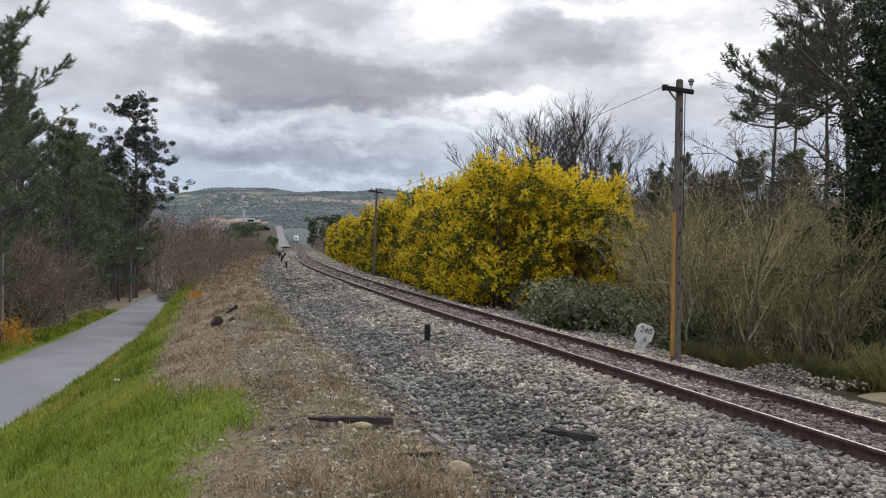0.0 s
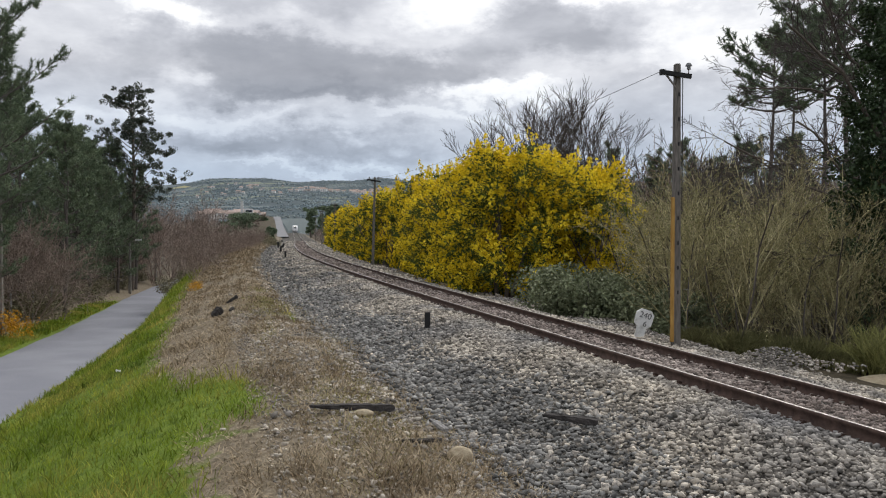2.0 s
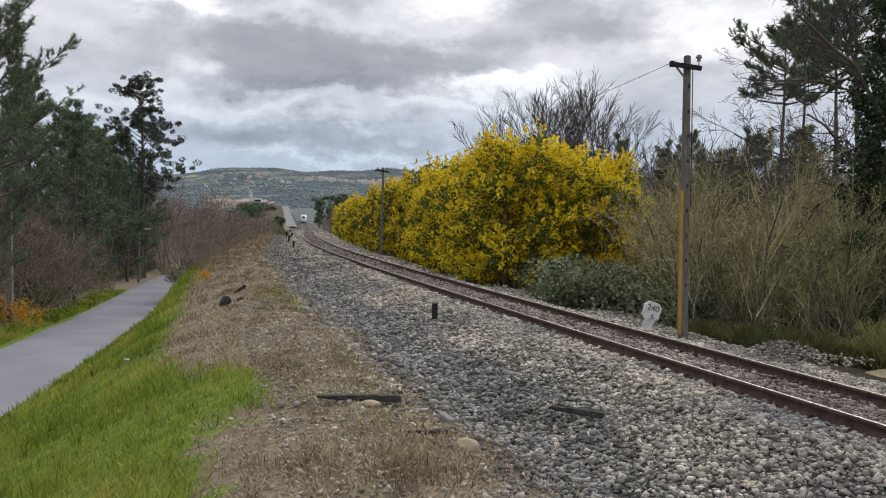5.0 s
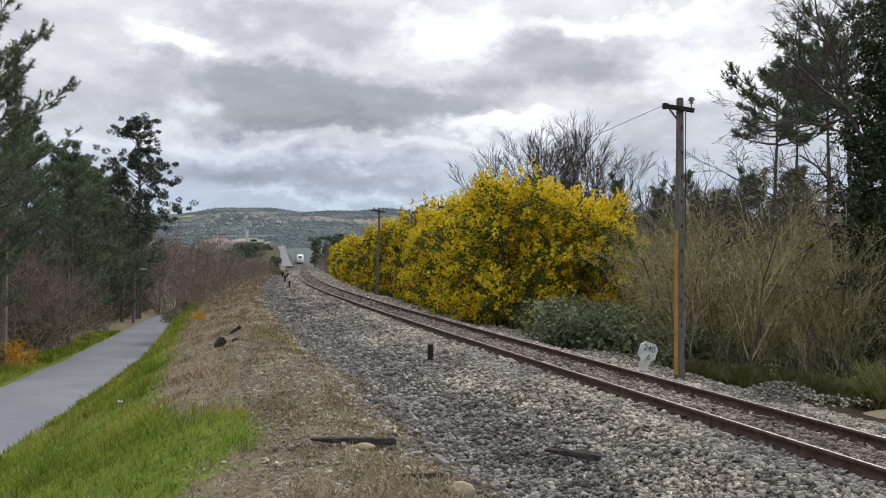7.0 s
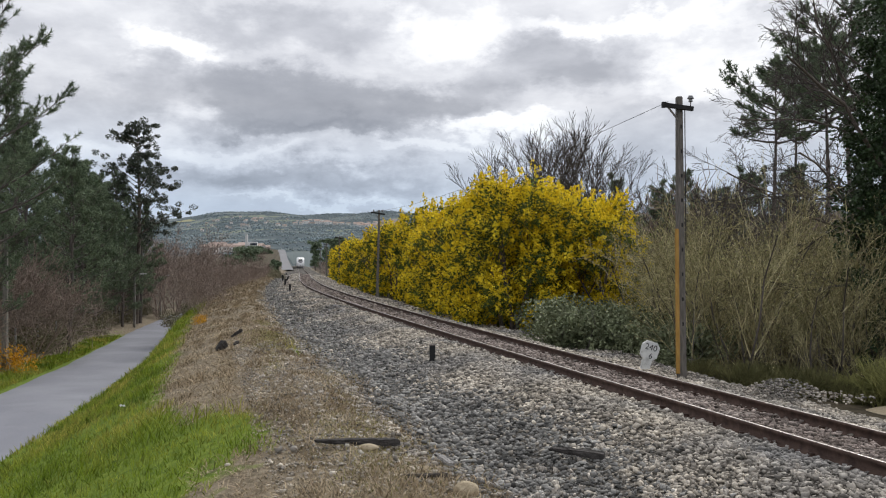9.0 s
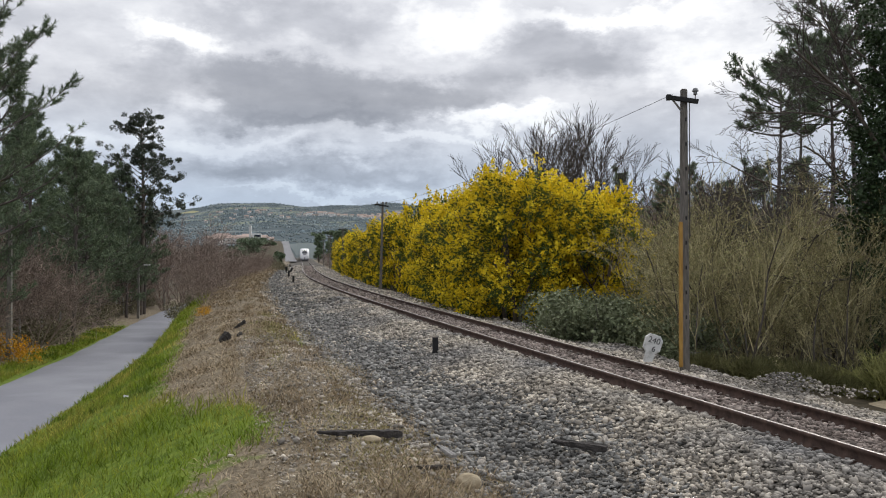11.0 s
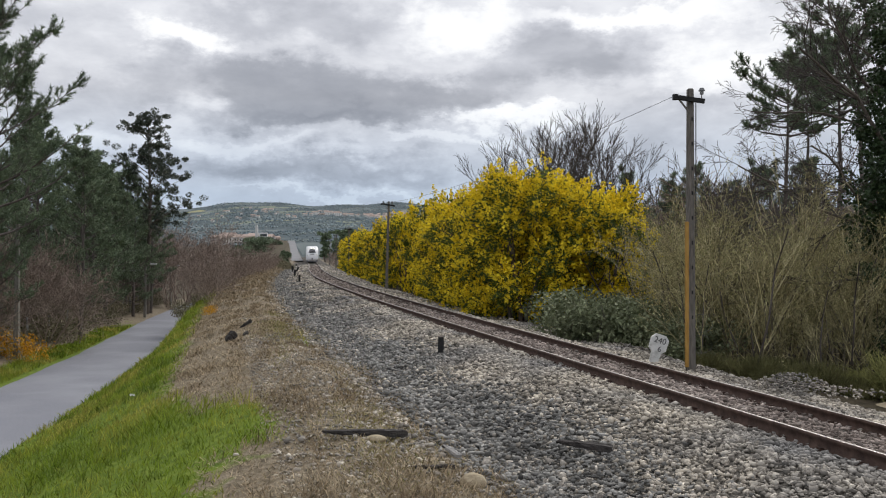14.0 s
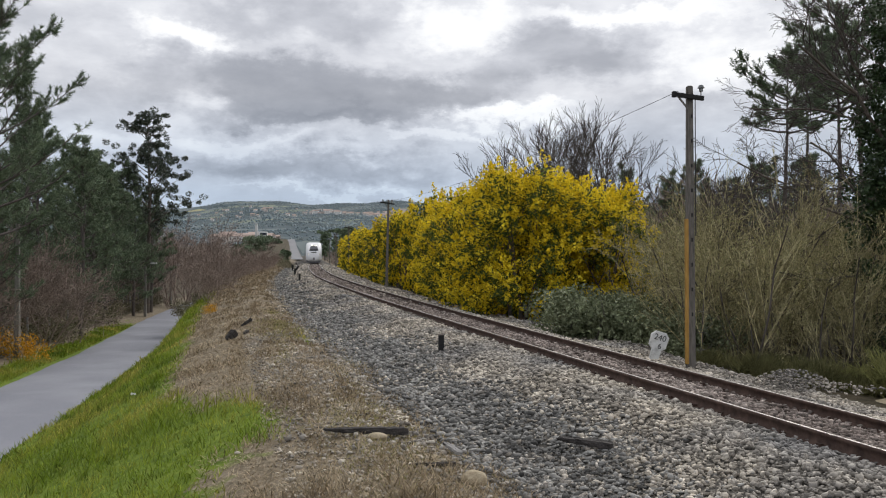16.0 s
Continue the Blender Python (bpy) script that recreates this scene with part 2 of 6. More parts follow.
def smooth_curve(xs, ys):
    """A smooth curve through the knots, sampled finely."""
    xs, ys = np.array(xs, float), np.array(ys, float)
    m = np.gradient(ys, xs)
    q = np.arange(xs[0], xs[-1], 0.25)
    i = np.clip(np.searchsorted(xs, q, side="right") - 1, 0, len(xs) - 2)
    h = xs[i + 1] - xs[i]
    t = (q - xs[i]) / h
    v = (2 * t**3 - 3 * t**2 + 1) * ys[i] + (t**3 - 2 * t**2 + t) * h * m[i] + (-2 * t**3 + 3 * t**2) * ys[i + 1] + (t**3 - t**2) * h * m[i + 1]
    return q, v


LINE_D, LINE_X = smooth_curve(KNOT_D, KNOT_X)
LINE_Z = smooth_curve(KNOT_D, KNOT_Z)[1] + CAM_Z
LINE_C = smooth_curve(KNOT_D, KNOT_C)[1]
LINE_S = np.gradient(LINE_X, LINE_D)


def line_at(d):
    """Centre x, rail height, slope dx/dy and cant of the track at y = d."""
    return (np.interp(d, LINE_D, LINE_X), np.interp(d, LINE_D, LINE_Z), np.interp(d, LINE_D, LINE_S), np.interp(d, LINE_D, LINE_C))


def beside(o, d):
    """The point at offset o to the right of the track's centre at y = d."""
    x, z, s, c = line_at(d)
    n = np.sqrt(1 + s * s)
    return x + o / n, d - o * s / n


def offset_of(x, y):
    xc, z, s, c = line_at(y)
    return (x - xc) / np.sqrt(1 + s * s)


ROAD_HALF = 1.85


def road_mid(d):
    """Offset of the lane's middle from the track."""
    return np.interp(d, [-80, 0, 18, 30, 45, 60, 110, 160], [-14.4, -14.0, -13.75, -13.0, -12.5, -12.7, -14.8, -18.0])


def road_z(d):
    """Height of the lane under the camera."""
    return -4.0 - 0.0147 * np.clip(d, -40, 160) + 0.03 * np.clip(d - 160, 0, 260)


_rng = np.random.default_rng(5)
_waves = [(_rng.uniform(-1, 1, 2) * k, _rng.uniform(0, 6.28), a) for k, a in [(0.5, 0.022), (0.9, 0.014), (1.7, 0.008), (3.1, 0.004)] for _ in range(7)]


def rough_z(x, y):
    return sum(a * np.sin(k[0] * x + k[1] * y + p) for k, p, a in _waves)


_lumps = [(_rng.normal(size=2) * k, _rng.uniform(0, 6.28)) for k in (1.1, 1.1, 1.8, 1.8, 2.6, 2.6, 3.8, 3.8, 5.5, 5.5)]


def lumpy(x, y):
    """An uneven field about -2 to 2, for tufts and bare spots."""
    return sum(np.sin(k[0] * x + k[1] * y + p) for k, p in _lumps) * 0.6


def hills(x, y):
    """Height of the far country over the camera."""
    base = np.interp(y, [300, 520, 800, 1500, 2300, 2900, 3300, 4500], [4, 10.5, 17, 58, 128, 196, 196, 120])
    ridge = 13 * np.sin(x / 410 + 1.1) + 9 * np.sin(x / 160 + y / 500) + 6 * np.sin(x / 77 + 0.7 + y / 300) + 3 * np.sin(x / 31 + y / 90)
    west = np.clip((-x - 500) / 1200, 0, 1) * -10
    return base + (ridge + west) * np.clip((y - 700) / 1800, 0, 1)


def ground_z(x, y):
    """Height of the ground, one function for the whole sheet."""
    x, y = np.asarray(x, float), np.asarray(y, float)
    yc = np.clip(y, -79, 699)
    xc, zr, s, c = line_at(yc)
    o = (x - xc) / np.sqrt(1 + s * s)
    rc = zr - CAM_Z
    road, q = road_z(yc), o - road_mid(yc)
    lift = np.clip((y - 230) / 190, 0, 1) * 9.0 * np.clip((-o - 4.4) / 5, 0, 1) * np.clip((o + 36) / 14, 0, 1)
    o_k = [-9.2, -8.2, -7, -5.6, -4.6, -3.9, -2.7, -1.9, -1.2, -0.7, 0.7, 1.2, 1.9, 2.6, 3.3, 4.4, 6.0, 9, 30, 120, 400]
    rel = [-1.25, -0.80, -0.42, -0.22, -0.36, -0.47, -0.36, -0.17, -0.165, -0.185, -0.185, -0.165, -0.17, -0.42, -0.58, -0.74, -1.25, -1.7, -2.1, -3, -4]
    bank = rc + np.interp(o, o_k, rel)
    q_k = [-390, -105, -45, -16, -6, -2.9, -1.9, 1.9, 2.6]
    low = road + np.interp(q, q_k, [-6, -2, 0.9, 1.2, 0.75, 0.12, -0.03, -0.03, 0.15])
    t = np.clip((o + 9.2) / (road_mid(yc) + 2.6 + 9.2), 0, 1)
    z = np.where(o >= -9.2, bank, np.where(q <= 2.6, low, (rc - 1.25) * (1 - t) + (road + 0.15) * t))
    cant = np.clip(o / GAUGE, -1.2, 1.2) * c * np.where(np.abs(o) < 3.2, 1, np.clip(1 - (np.abs(o) - 3.2) / 1.5, 0, 1))
    z = z - cant + lift
    r = rough_z(x, y)
    soft = np.where(np.abs(q) < 2.1, 0.0, np.where(np.abs(o) < 2.2, 0.1, np.where(np.abs(o) < 4.5, 0.5, 1.0)))
    z = z + r * soft
    mound = 0.75 * np.exp(-((x * x + y * y) / 14.0))
    z = z + mound
    start = 430 - 120 * np.clip((-o - 20) / 10, 0, 1)
    far = np.clip((y - start) / 240, 0, 1)
    far = far * far * (3 - 2 * far)
    side = np.clip((np.abs(o) - 150) / 300, 0, 1) * np.clip((y - 100) / 400, 0, 1)
    k = np.maximum(far, side) * np.clip((np.abs(o) - 5) / 14, np.clip((y - 620) / 80, 0, 1), 1)
    return z * (1 - k) + hills(x, y) * k + CAM_Z


def gz(x, y):
    return float(ground_z(np.array([x]), np.array([y]))[0])


def mesh_arrays(name, V, F, mats, mat_index=None, smooth=False):
    """A mesh out of arrays: F is N x 3 or N x 4."""
    V, F = np.ascontiguousarray(V, np.float32), np.ascontiguousarray(F, np.int32)
    me = bpy.data.meshes.new(name)
    n, k = F.shape
    me.vertices.add(len(V))
    me.vertices.foreach_set("co", V.ravel())
    me.loops.add(n * k)
    me.loops.foreach_set("vertex_index", F.ravel())
    me.polygons.add(n)
    me.polygons.foreach_set("loop_start", np.arange(0, n * k, k, dtype=np.int32))
    for m in mats if isinstance(mats, (list, tuple)) else [mats]:
        me.materials.append(m)
    if mat_index is not None:
        me.polygons.foreach_set("material_index", np.ascontiguousarray(mat_index, np.int32))
    if smooth:
        me.polygons.foreach_set("use_smooth", np.ones(n, bool))
    me.update(calc_edges=True)
    me.validate()
    return me


def grid_mesh(name, xs_fn, A, B, mats, chooser=None):
    """A sheet over the parameters A (across) and B (along)."""
    a, b = np.meshgrid(A, B)
    x, y, z = xs_fn(a, b)
    V = np.stack([x.ravel(), y.ravel(), z.ravel()], 1)
    na, nb = len(A), len(B)
    i = np.arange((nb - 1) * (na - 1))
    r, c = i // (na - 1), i % (na - 1)
    p = r * na + c
    F = np.stack([p, p + 1, p + na + 1, p + na], 1)
    idx = None
    if chooser:
        idx = chooser(V[F].mean(1))
    return mesh_arrays(name, V, F, mats, idx, smooth=True)


def ground_material():
    """Soil, dry grass, green grass, ballast and haze-tinted far woods, by place with ragged borders."""
    m = bpy.data.materials.new("ground_cover")
    m.use_nodes = True
    nt = m.node_tree
    N, L = nt.nodes.new, nt.links.new
    b = nt.nodes["Principled BSDF"]
    b.inputs["Roughness"].default_value, b.inputs["Specular IOR Level"].default_value = 0.95, 0.15
    at = N("ShaderNodeAttribute")
    at.attribute_name = "zone"
    sep = N("ShaderNodeSeparateColor")
    L(at.outputs["Color"], sep.inputs[0])
    tc = N("ShaderNodeTexCoord")

    def noise_ramp(scale, cols, detail=6, rough=0.65, lo=0.3, hi=0.7):
        n = N("ShaderNodeTexNoise")
        n.inputs["Scale"].default_value, n.inputs["Detail"].default_value, n.inputs["Roughness"].default_value = scale, detail, rough
        L(tc.outputs["Object"], n.inputs["Vector"])
        r = N("ShaderNodeValToRGB")
        e = r.color_ramp.elements
        e[0].position, e[0].color, e[1].position, e[1].color = lo, (*cols[0], 1), hi, (*cols[-1], 1)
        for k, c in enumerate(cols[1:-1]):
            x = e.new(lo + (hi - lo) * (k + 1) / (len(cols) - 1))
            x.color = (*c, 1)
        L(n.outputs["Fac"], r.inputs["Fac"])
        return r.outputs[0], n

    def mixed(fac, a, c):
        mx = N("ShaderNodeMix")
        mx.data_type = "RGBA"
        L(fac, mx.inputs[0])
        L(a, mx.inputs[6])
        L(c, mx.inputs[7])
        return mx.outputs[2]

    edge = N("ShaderNodeTexNoise")
    edge.inputs["Scale"].default_value, edge.inputs["Detail"].default_value = 2.2, 6

    L(tc.outputs["Object"], edge.inputs["Vector"])

    def ragged(ch):
        a = N("ShaderNodeMath")
        a.operation = "ADD"
        L(ch, a.inputs[0])
        L(edge.outputs["Fac"], a.inputs[1])
        r = N("ShaderNodeMapRange")
        r.inputs["From Min"].default_value, r.inputs["From Max"].default_value = 0.92, 1.08
        L(a.outputs[0], r.inputs["Value"])
        return r.outputs[0]

    dry, nd = noise_ramp(7.0, [(0.085, 0.068, 0.046), (0.21, 0.172, 0.12), (0.34, 0.29, 0.215)], 10)
    green, ng = noise_ramp(5.0, [(0.07, 0.11, 0.016), (0.14, 0.20, 0.025), (0.20, 0.25, 0.04)], 8)
    # ballast ground kept darker than the stones, painting the shade in their gaps
    stone, ns = noise_ramp(16.0, [(0.028, 0.025, 0.022), (0.085, 0.078, 0.068), (0.26, 0.235, 0.205)], 4, 0.7)
    litter, nl = noise_ramp(3.0, [(0.035, 0.032, 0.022), (0.085, 0.07, 0.045), (0.13, 0.105, 0.07)], 8)
    # woodland green shifted to bluish grey: distance haze painted into the ramp
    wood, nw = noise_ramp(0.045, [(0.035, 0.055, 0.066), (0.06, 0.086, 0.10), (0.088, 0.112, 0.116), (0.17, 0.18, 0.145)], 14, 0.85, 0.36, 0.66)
    # a patchwork of small fields among the far woods, haze in their colour too
    plots = N("ShaderNodeTexVoronoi")
    plots.inputs["Scale"].default_value = 0.011
    L(tc.outputs["Object"], plots.inputs["Vector"])
    pick = N("ShaderNodeSeparateColor")
    L(plots.outputs["Color"], pick.inputs[0])
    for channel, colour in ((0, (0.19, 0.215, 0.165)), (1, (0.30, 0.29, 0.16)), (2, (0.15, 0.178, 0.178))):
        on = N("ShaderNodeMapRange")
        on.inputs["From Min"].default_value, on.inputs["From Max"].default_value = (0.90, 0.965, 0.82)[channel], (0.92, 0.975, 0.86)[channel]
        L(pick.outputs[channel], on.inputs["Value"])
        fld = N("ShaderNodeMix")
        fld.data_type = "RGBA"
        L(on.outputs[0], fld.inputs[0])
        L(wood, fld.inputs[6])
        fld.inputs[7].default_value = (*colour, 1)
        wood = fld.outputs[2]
    col = mixed(ragged(sep.outputs[0]), dry, green)
    col = mixed(ragged(sep.outputs[1]), col, stone)
    col = mixed(ragged(at.outputs["Alpha"]), col, litter)
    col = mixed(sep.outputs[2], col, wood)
    L(col, b.inputs["Base Color"])
    bp = N("ShaderNodeBump")
    bp.inputs["Distance"].default_value = 0.03
    fine = N("ShaderNodeTexNoise")
    fine.inputs["Scale"].default_value, fine.inputs["Detail"].default_value = 24, 6
    L(tc.outputs["Object"], fine.inputs["Vector"])
    L(fine.outputs["Fac"], bp.inputs["Height"])
    L(bp.outputs[0], b.inputs["Normal"])
    return m


def zone_values(x, y):
    """Share of green grass, ballast and far country at a place."""
    yc = np.clip(y, -79, 699)
    o = offset_of(x, yc)
    g = np.clip((-o - 7.6 + np.interp(y, [8, 13, 17], [0.9, 0.9, 0.0])) / 1.4, 0, 1) * np.clip((o - road_mid(yc) + 3.6) / 0.8, 0, 1) * np.clip((75 - y) / 20, 0, 1)
    g = np.maximum(g, np.clip((-o - 5.6) / 1.6, 0, 1) * np.exp(-(((y - 12.2) / 2.2) ** 2)))
    g = np.maximum(g, 0.52 * np.exp(-(((o + 4.9) / 0.7) ** 2)) * np.exp(-(((y - 23) / 4.5) ** 2)))
    s = np.where(o < 0, np.clip((o + 5.1) / 1.4, 0, 1), np.clip((5.0 - o) / 0.8, 0, 1))
    # the haze-tinted far colours take over with distance
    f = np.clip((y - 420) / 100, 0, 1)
    q = o - road_mid(yc)
    w = np.clip(np.maximum(np.clip((-q - 3.2) / 1.2, 0, 1), np.clip((o - 5.2) / 1.5, 0, 1)), 0, 1)
    w = np.maximum(w, np.clip((y - 120) / 40, 0, 1) * np.clip((-o - 5) / 2, 0, 1))
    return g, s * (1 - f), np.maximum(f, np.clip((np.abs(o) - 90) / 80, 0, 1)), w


def build_ground():
    A = np.concatenate([-np.geomspace(4200, 26, 46), np.arange(-25, -17, 1.0), np.arange(-17, 6.2, 0.3), np.arange(6.5, 14, 0.8), np.geomspace(14.5, 4200, 46)])
    B = np.concatenate([-np.geomspace(900, 12, 18), np.arange(-10, 5, 1.5), np.arange(5, 36, 0.3), np.arange(36, 90, 1.0), np.geomspace(90, 4700, 130)])

    def place(a, b):
        bc = np.clip(b, -79, 699)
        x = line_at(bc)[0] + a * np.sqrt(1 + line_at(bc)[2] ** 2)
        return x, b, ground_z(x, b)

    me = grid_mesh("ground", place, A, B, ground_material())
    co = np.empty(len(me.vertices) * 3, np.float32)
    me.vertices.foreach_get("co", co)
    co = co.reshape(-1, 3)
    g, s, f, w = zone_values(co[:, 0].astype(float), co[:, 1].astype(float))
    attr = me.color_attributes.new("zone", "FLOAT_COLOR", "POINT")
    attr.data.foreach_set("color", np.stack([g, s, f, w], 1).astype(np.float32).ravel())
    tagged(new("ground", me), "grassy railway bank with woods and far hills", "ground", kind="structure")


build_ground()


def build_road():
    A = np.array([0.0, 0.04, 0.3, 0.5, 0.7, 0.96, 1.0])
    B = np.concatenate([np.arange(-20, 60, 1.0), np.arange(60, 160, 3.0)])

    def place(a, b):
        o = road_mid(b) + ROAD_HALF * (2 * a - 1) + 0.10 * np.sin(b * 0.9 + a * 9) * np.where((a < 0.01) | (a > 0.99), 1, 0)
        x, y = beside(o, b)
        z = ground_z(x, y) + np.where((a < 0.01) | (a > 0.99), -0.03, 0.02) + 0.04 * (1 - (2 * a - 1) ** 2)
        return x, y, z

    tagged(new("road", grid_mesh("road", place, A, B, ASPHALT)), "narrow worn grey asphalt lane between grass verges", "road", kind="structure")


build_road()


# ---------------------------------------------------------------- making parts
def thing(name, label, category, m=None, group="", kind=""):
    ob = new(name)
    ob.empty_display_size = 0.2
    if m is not None:
        ob.matrix_basis = m
    return tagged(ob, label, category, group, kind)


def part(name, data, material, parent, label="", bevel=0.0):
    """Links a bmesh or a mesh as one object under a thing or a part."""
    if isinstance(data, bmesh.types.BMesh):
        if bevel:
            bmesh.ops.bevel(data, geom=list(data.edges), offset=bevel, segments=2, affect="EDGES", profile=0.7, clamp_overlap=True)
        me = bpy.data.meshes.new(name)
        data.normal_update()
        data.to_mesh(me)
        data.free()
    else:
        me = data
    if material and not len(me.materials):
        me.materials.append(material)
    ob = new(name, me)
    ob.parent = parent
    return tagged(ob, label)


def box(sx, sy, sz, m=None):
    bm = bmesh.new()
    bmesh.ops.create_cube(bm, size=1, matrix=(m or Matrix()) @ Matrix.Diagonal((sx, sy, sz, 1)))
    return bm


def tube(r0, r1, h, n=12, m=None):
    bm = bmesh.new()
    bmesh.ops.create_cone(bm, cap_ends=True, segments=n, radius1=r0, radius2=r1, depth=h, matrix=(m or Matrix()) @ Matrix.Translation((0, 0, h / 2)))
    return bm


def join(*bms):
    out = bms[0]
    for b in bms[1:]:
        me = bpy.data.meshes.new("tmp")
        b.to_mesh(me)
        b.free()
        out.from_mesh(me)
        bpy.data.meshes.remove(me)
    return out


def segments_mesh(name, P0, P1, R0, R1, material, sides=3):
    """Tapered prisms along many segments, for limbs and twigs."""
    P0, P1, R0, R1 = (np.asarray(v, float) for v in (P0, P1, R0, R1))
    d = P1 - P0
    d /= np.linalg.norm(d, axis=1, keepdims=True) + 1e-9
    ref = np.where(np.abs(d[:, 2:3]) > 0.9, np.array([[1.0, 0, 0]]), np.array([[0, 0, 1.0]]))
    u = np.cross(d, ref)
    u /= np.linalg.norm(u, axis=1, keepdims=True) + 1e-9
    v = np.cross(d, u)
    n = len(P0)
    ang = np.arange(sides) * 2 * np.pi / sides
    ring = u[:, None, :] * np.cos(ang)[None, :, None] + v[:, None, :] * np.sin(ang)[None, :, None]
    V = np.concatenate([P0[:, None, :] + ring * R0[:, None, None], P1[:, None, :] + ring * R1[:, None, None]], 1).reshape(-1, 3)
    base = (np.arange(n) * 2 * sides)[:, None, None]
    k = np.arange(sides)
    quad = np.stack([k, (k + 1) % sides, (k + 1) % sides + sides, k + sides], 1)[None]
    return mesh_arrays(name, V, (base + quad).reshape(-1, 4), material, smooth=sides > 4)


def leaves_mesh(name, C, size, material, rng, aspect=0.6, up=0.0, droop=0.0):
    """Small folded leaf blades, one at every point of C."""
    n = len(C)
    a = rng.normal(size=(n, 3))
    a[:, 2] = a[:, 2] * (1 - up) - droop
    a /= np.linalg.norm(a, axis=1, keepdims=True)
    b = np.cross(a, rng.normal(size=(n, 3)))
    b /= np.linalg.norm(b, axis=1, keepdims=True) + 1e-9
    s = (size * rng.uniform(0.6, 1.35, n))[:, None]
    V = np.stack([C - a * s, C + b * s * aspect, C + a * s, C - b * s * aspect], 1).reshape(-1, 3)
    F = np.arange(n * 4).reshape(n, 4)
    return mesh_arrays(name, V, F, material)


def cloud_points(rng, centres, radii, per, flat=1.0):
    """Points through the outer part of many small balls."""
    i = np.repeat(np.arange(len(centres)), per)
    d = rng.normal(size=(len(i), 3))
    d /= np.linalg.norm(d, axis=1, keepdims=True)
    r = rng.uniform(0.35, 1.0, len(i)) ** 0.6
    d = d * r[:, None] * np.asarray(radii)[i][:, None]
    d[:, 2] *= flat
    return np.asarray(centres)[i] + d


# ---------------------------------------------------------------- railway track
def swept(name, profile, side, d0, d1, step, material, closed=True):
    """A profile (offset, height over rail) swept along the rail on one side."""
    D = np.concatenate([np.arange(d0, 120, step), np.arange(120, d1, step * 4)])
    x, z, s, c = line_at(D)
    n = np.sqrt(1 + s * s)
    k = len(profile)
    V = np.empty((len(D), k, 3))
    for j, (po, pz) in enumerate(profile):
        o = side * GAUGE / 2 + po
        V[:, j, 0], V[:, j, 1] = x + o / n, D - o * s / n
        V[:, j, 2] = z + pz - o / GAUGE * c
    i = np.arange(len(D) - 1)[:, None]
    q = np.arange(k)[None]
    F = np.stack([i * k + q, i * k + (q + 1) % k, (i + 1) * k + (q + 1) % k, (i + 1) * k + q], 2).reshape(-1, 4)
    return mesh_arrays(name, V.reshape(-1, 3), F, material)


def build_track():
    track = thing("railway_track", "single railway line with brown rusty rails on sleepers", "railway track", kind="structure")
    web = [(-0.036, 0), (-0.036, -0.04), (-0.010, -0.052), (-0.010, -0.135), (-0.070, -0.155), (-0.070, -0.168), (0.070, -0.168), (0.070, -0.155), (0.010, -0.135), (0.010, -0.052), (0.036, -0.04), (0.036, 0)]
    top = [(-0.030, 0.0), (-0.024, 0.004), (0.024, 0.004), (0.030, 0.0)]
    for side in (-1, 1):
        rail = part("rail", swept("rail", web, side, -30, 640, 0.6, RUST), None, track)
        part("running_surface", swept("running_surface", top, side, -30, 640, 0.6, RAIL_TOP), None, rail, "worn shiny top of the rail")
    bm = box(2.6, 0.24, 0.14)
    bmesh.ops.bevel(bm, geom=list(bm.edges), offset=0.015, segments=1, affect="EDGES")
    me = bpy.data.meshes.new("sleeper")
    bm.to_mesh(me)
    bm.free()
    me.materials.append(SLEEPER)
    plate = bpy.data.meshes.new("fastening")
    bm = join(box(0.30, 0.16, 0.02), box(0.05, 0.06, 0.05, Matrix.Translation((0.1, 0, 0.02))), box(0.05, 0.06, 0.05, Matrix.Translation((-0.1, 0, 0.02))))
    bm.to_mesh(plate)
    bm.free()
    plate.materials.append(RUST)
    d, k = -6.0, 0
    while d < 150 and k < 255:
        x, z, s, c = line_at(d)
        m = Matrix.Translation((x, d, z - 0.242)) @ Matrix.Rotation(-math.atan(float(s)), 4, "Z") @ Matrix.Rotation(math.atan(float(c) / GAUGE), 4, "Y")
        sl = new("sleeper", me)
        sl.parent, sl.matrix_basis = track, m @ pose(random.uniform(-0.02, 0.02), 0, random.uniform(-0.012, 0.006), 0, 0, random.uniform(-0.8, 0.8))
        if d < 40:
            for side in (-1, 1):
                f = new("fastening", plate)
                f.parent, f.matrix_basis = sl, pose(side * GAUGE / 2, 0, 0.072)
        d += 0.6
        k += 1
    return track


track = build_track()


def stone_shapes(n, seed):
    """Angular crushed stones: cubes with shifted corners."""
    rng = np.random.default_rng(seed)
    out = []
    corner = np.array(list(itertools.product((-0.5, 0.5), repeat=3)))
    quads = [(0, 1, 3, 2), (4, 6, 7, 5), (0, 4, 5, 1), (2, 3, 7, 6), (0, 2, 6, 4), (1, 5, 7, 3)]
    F = np.array([t for a, b, c, d in quads for t in ((a, b, c), (a, c, d))])
    for _ in range(n):
        V = corner * rng.uniform(0.7, 1.1, (8, 1)) * np.array([rng.uniform(0.95, 1.35), rng.uniform(0.7, 1.0), rng.uniform(0.4, 0.7)]) + rng.uniform(-0.11, 0.11, (8, 3))
        out.append((V, F))
    return out


STONES = stone_shapes(14, 3)


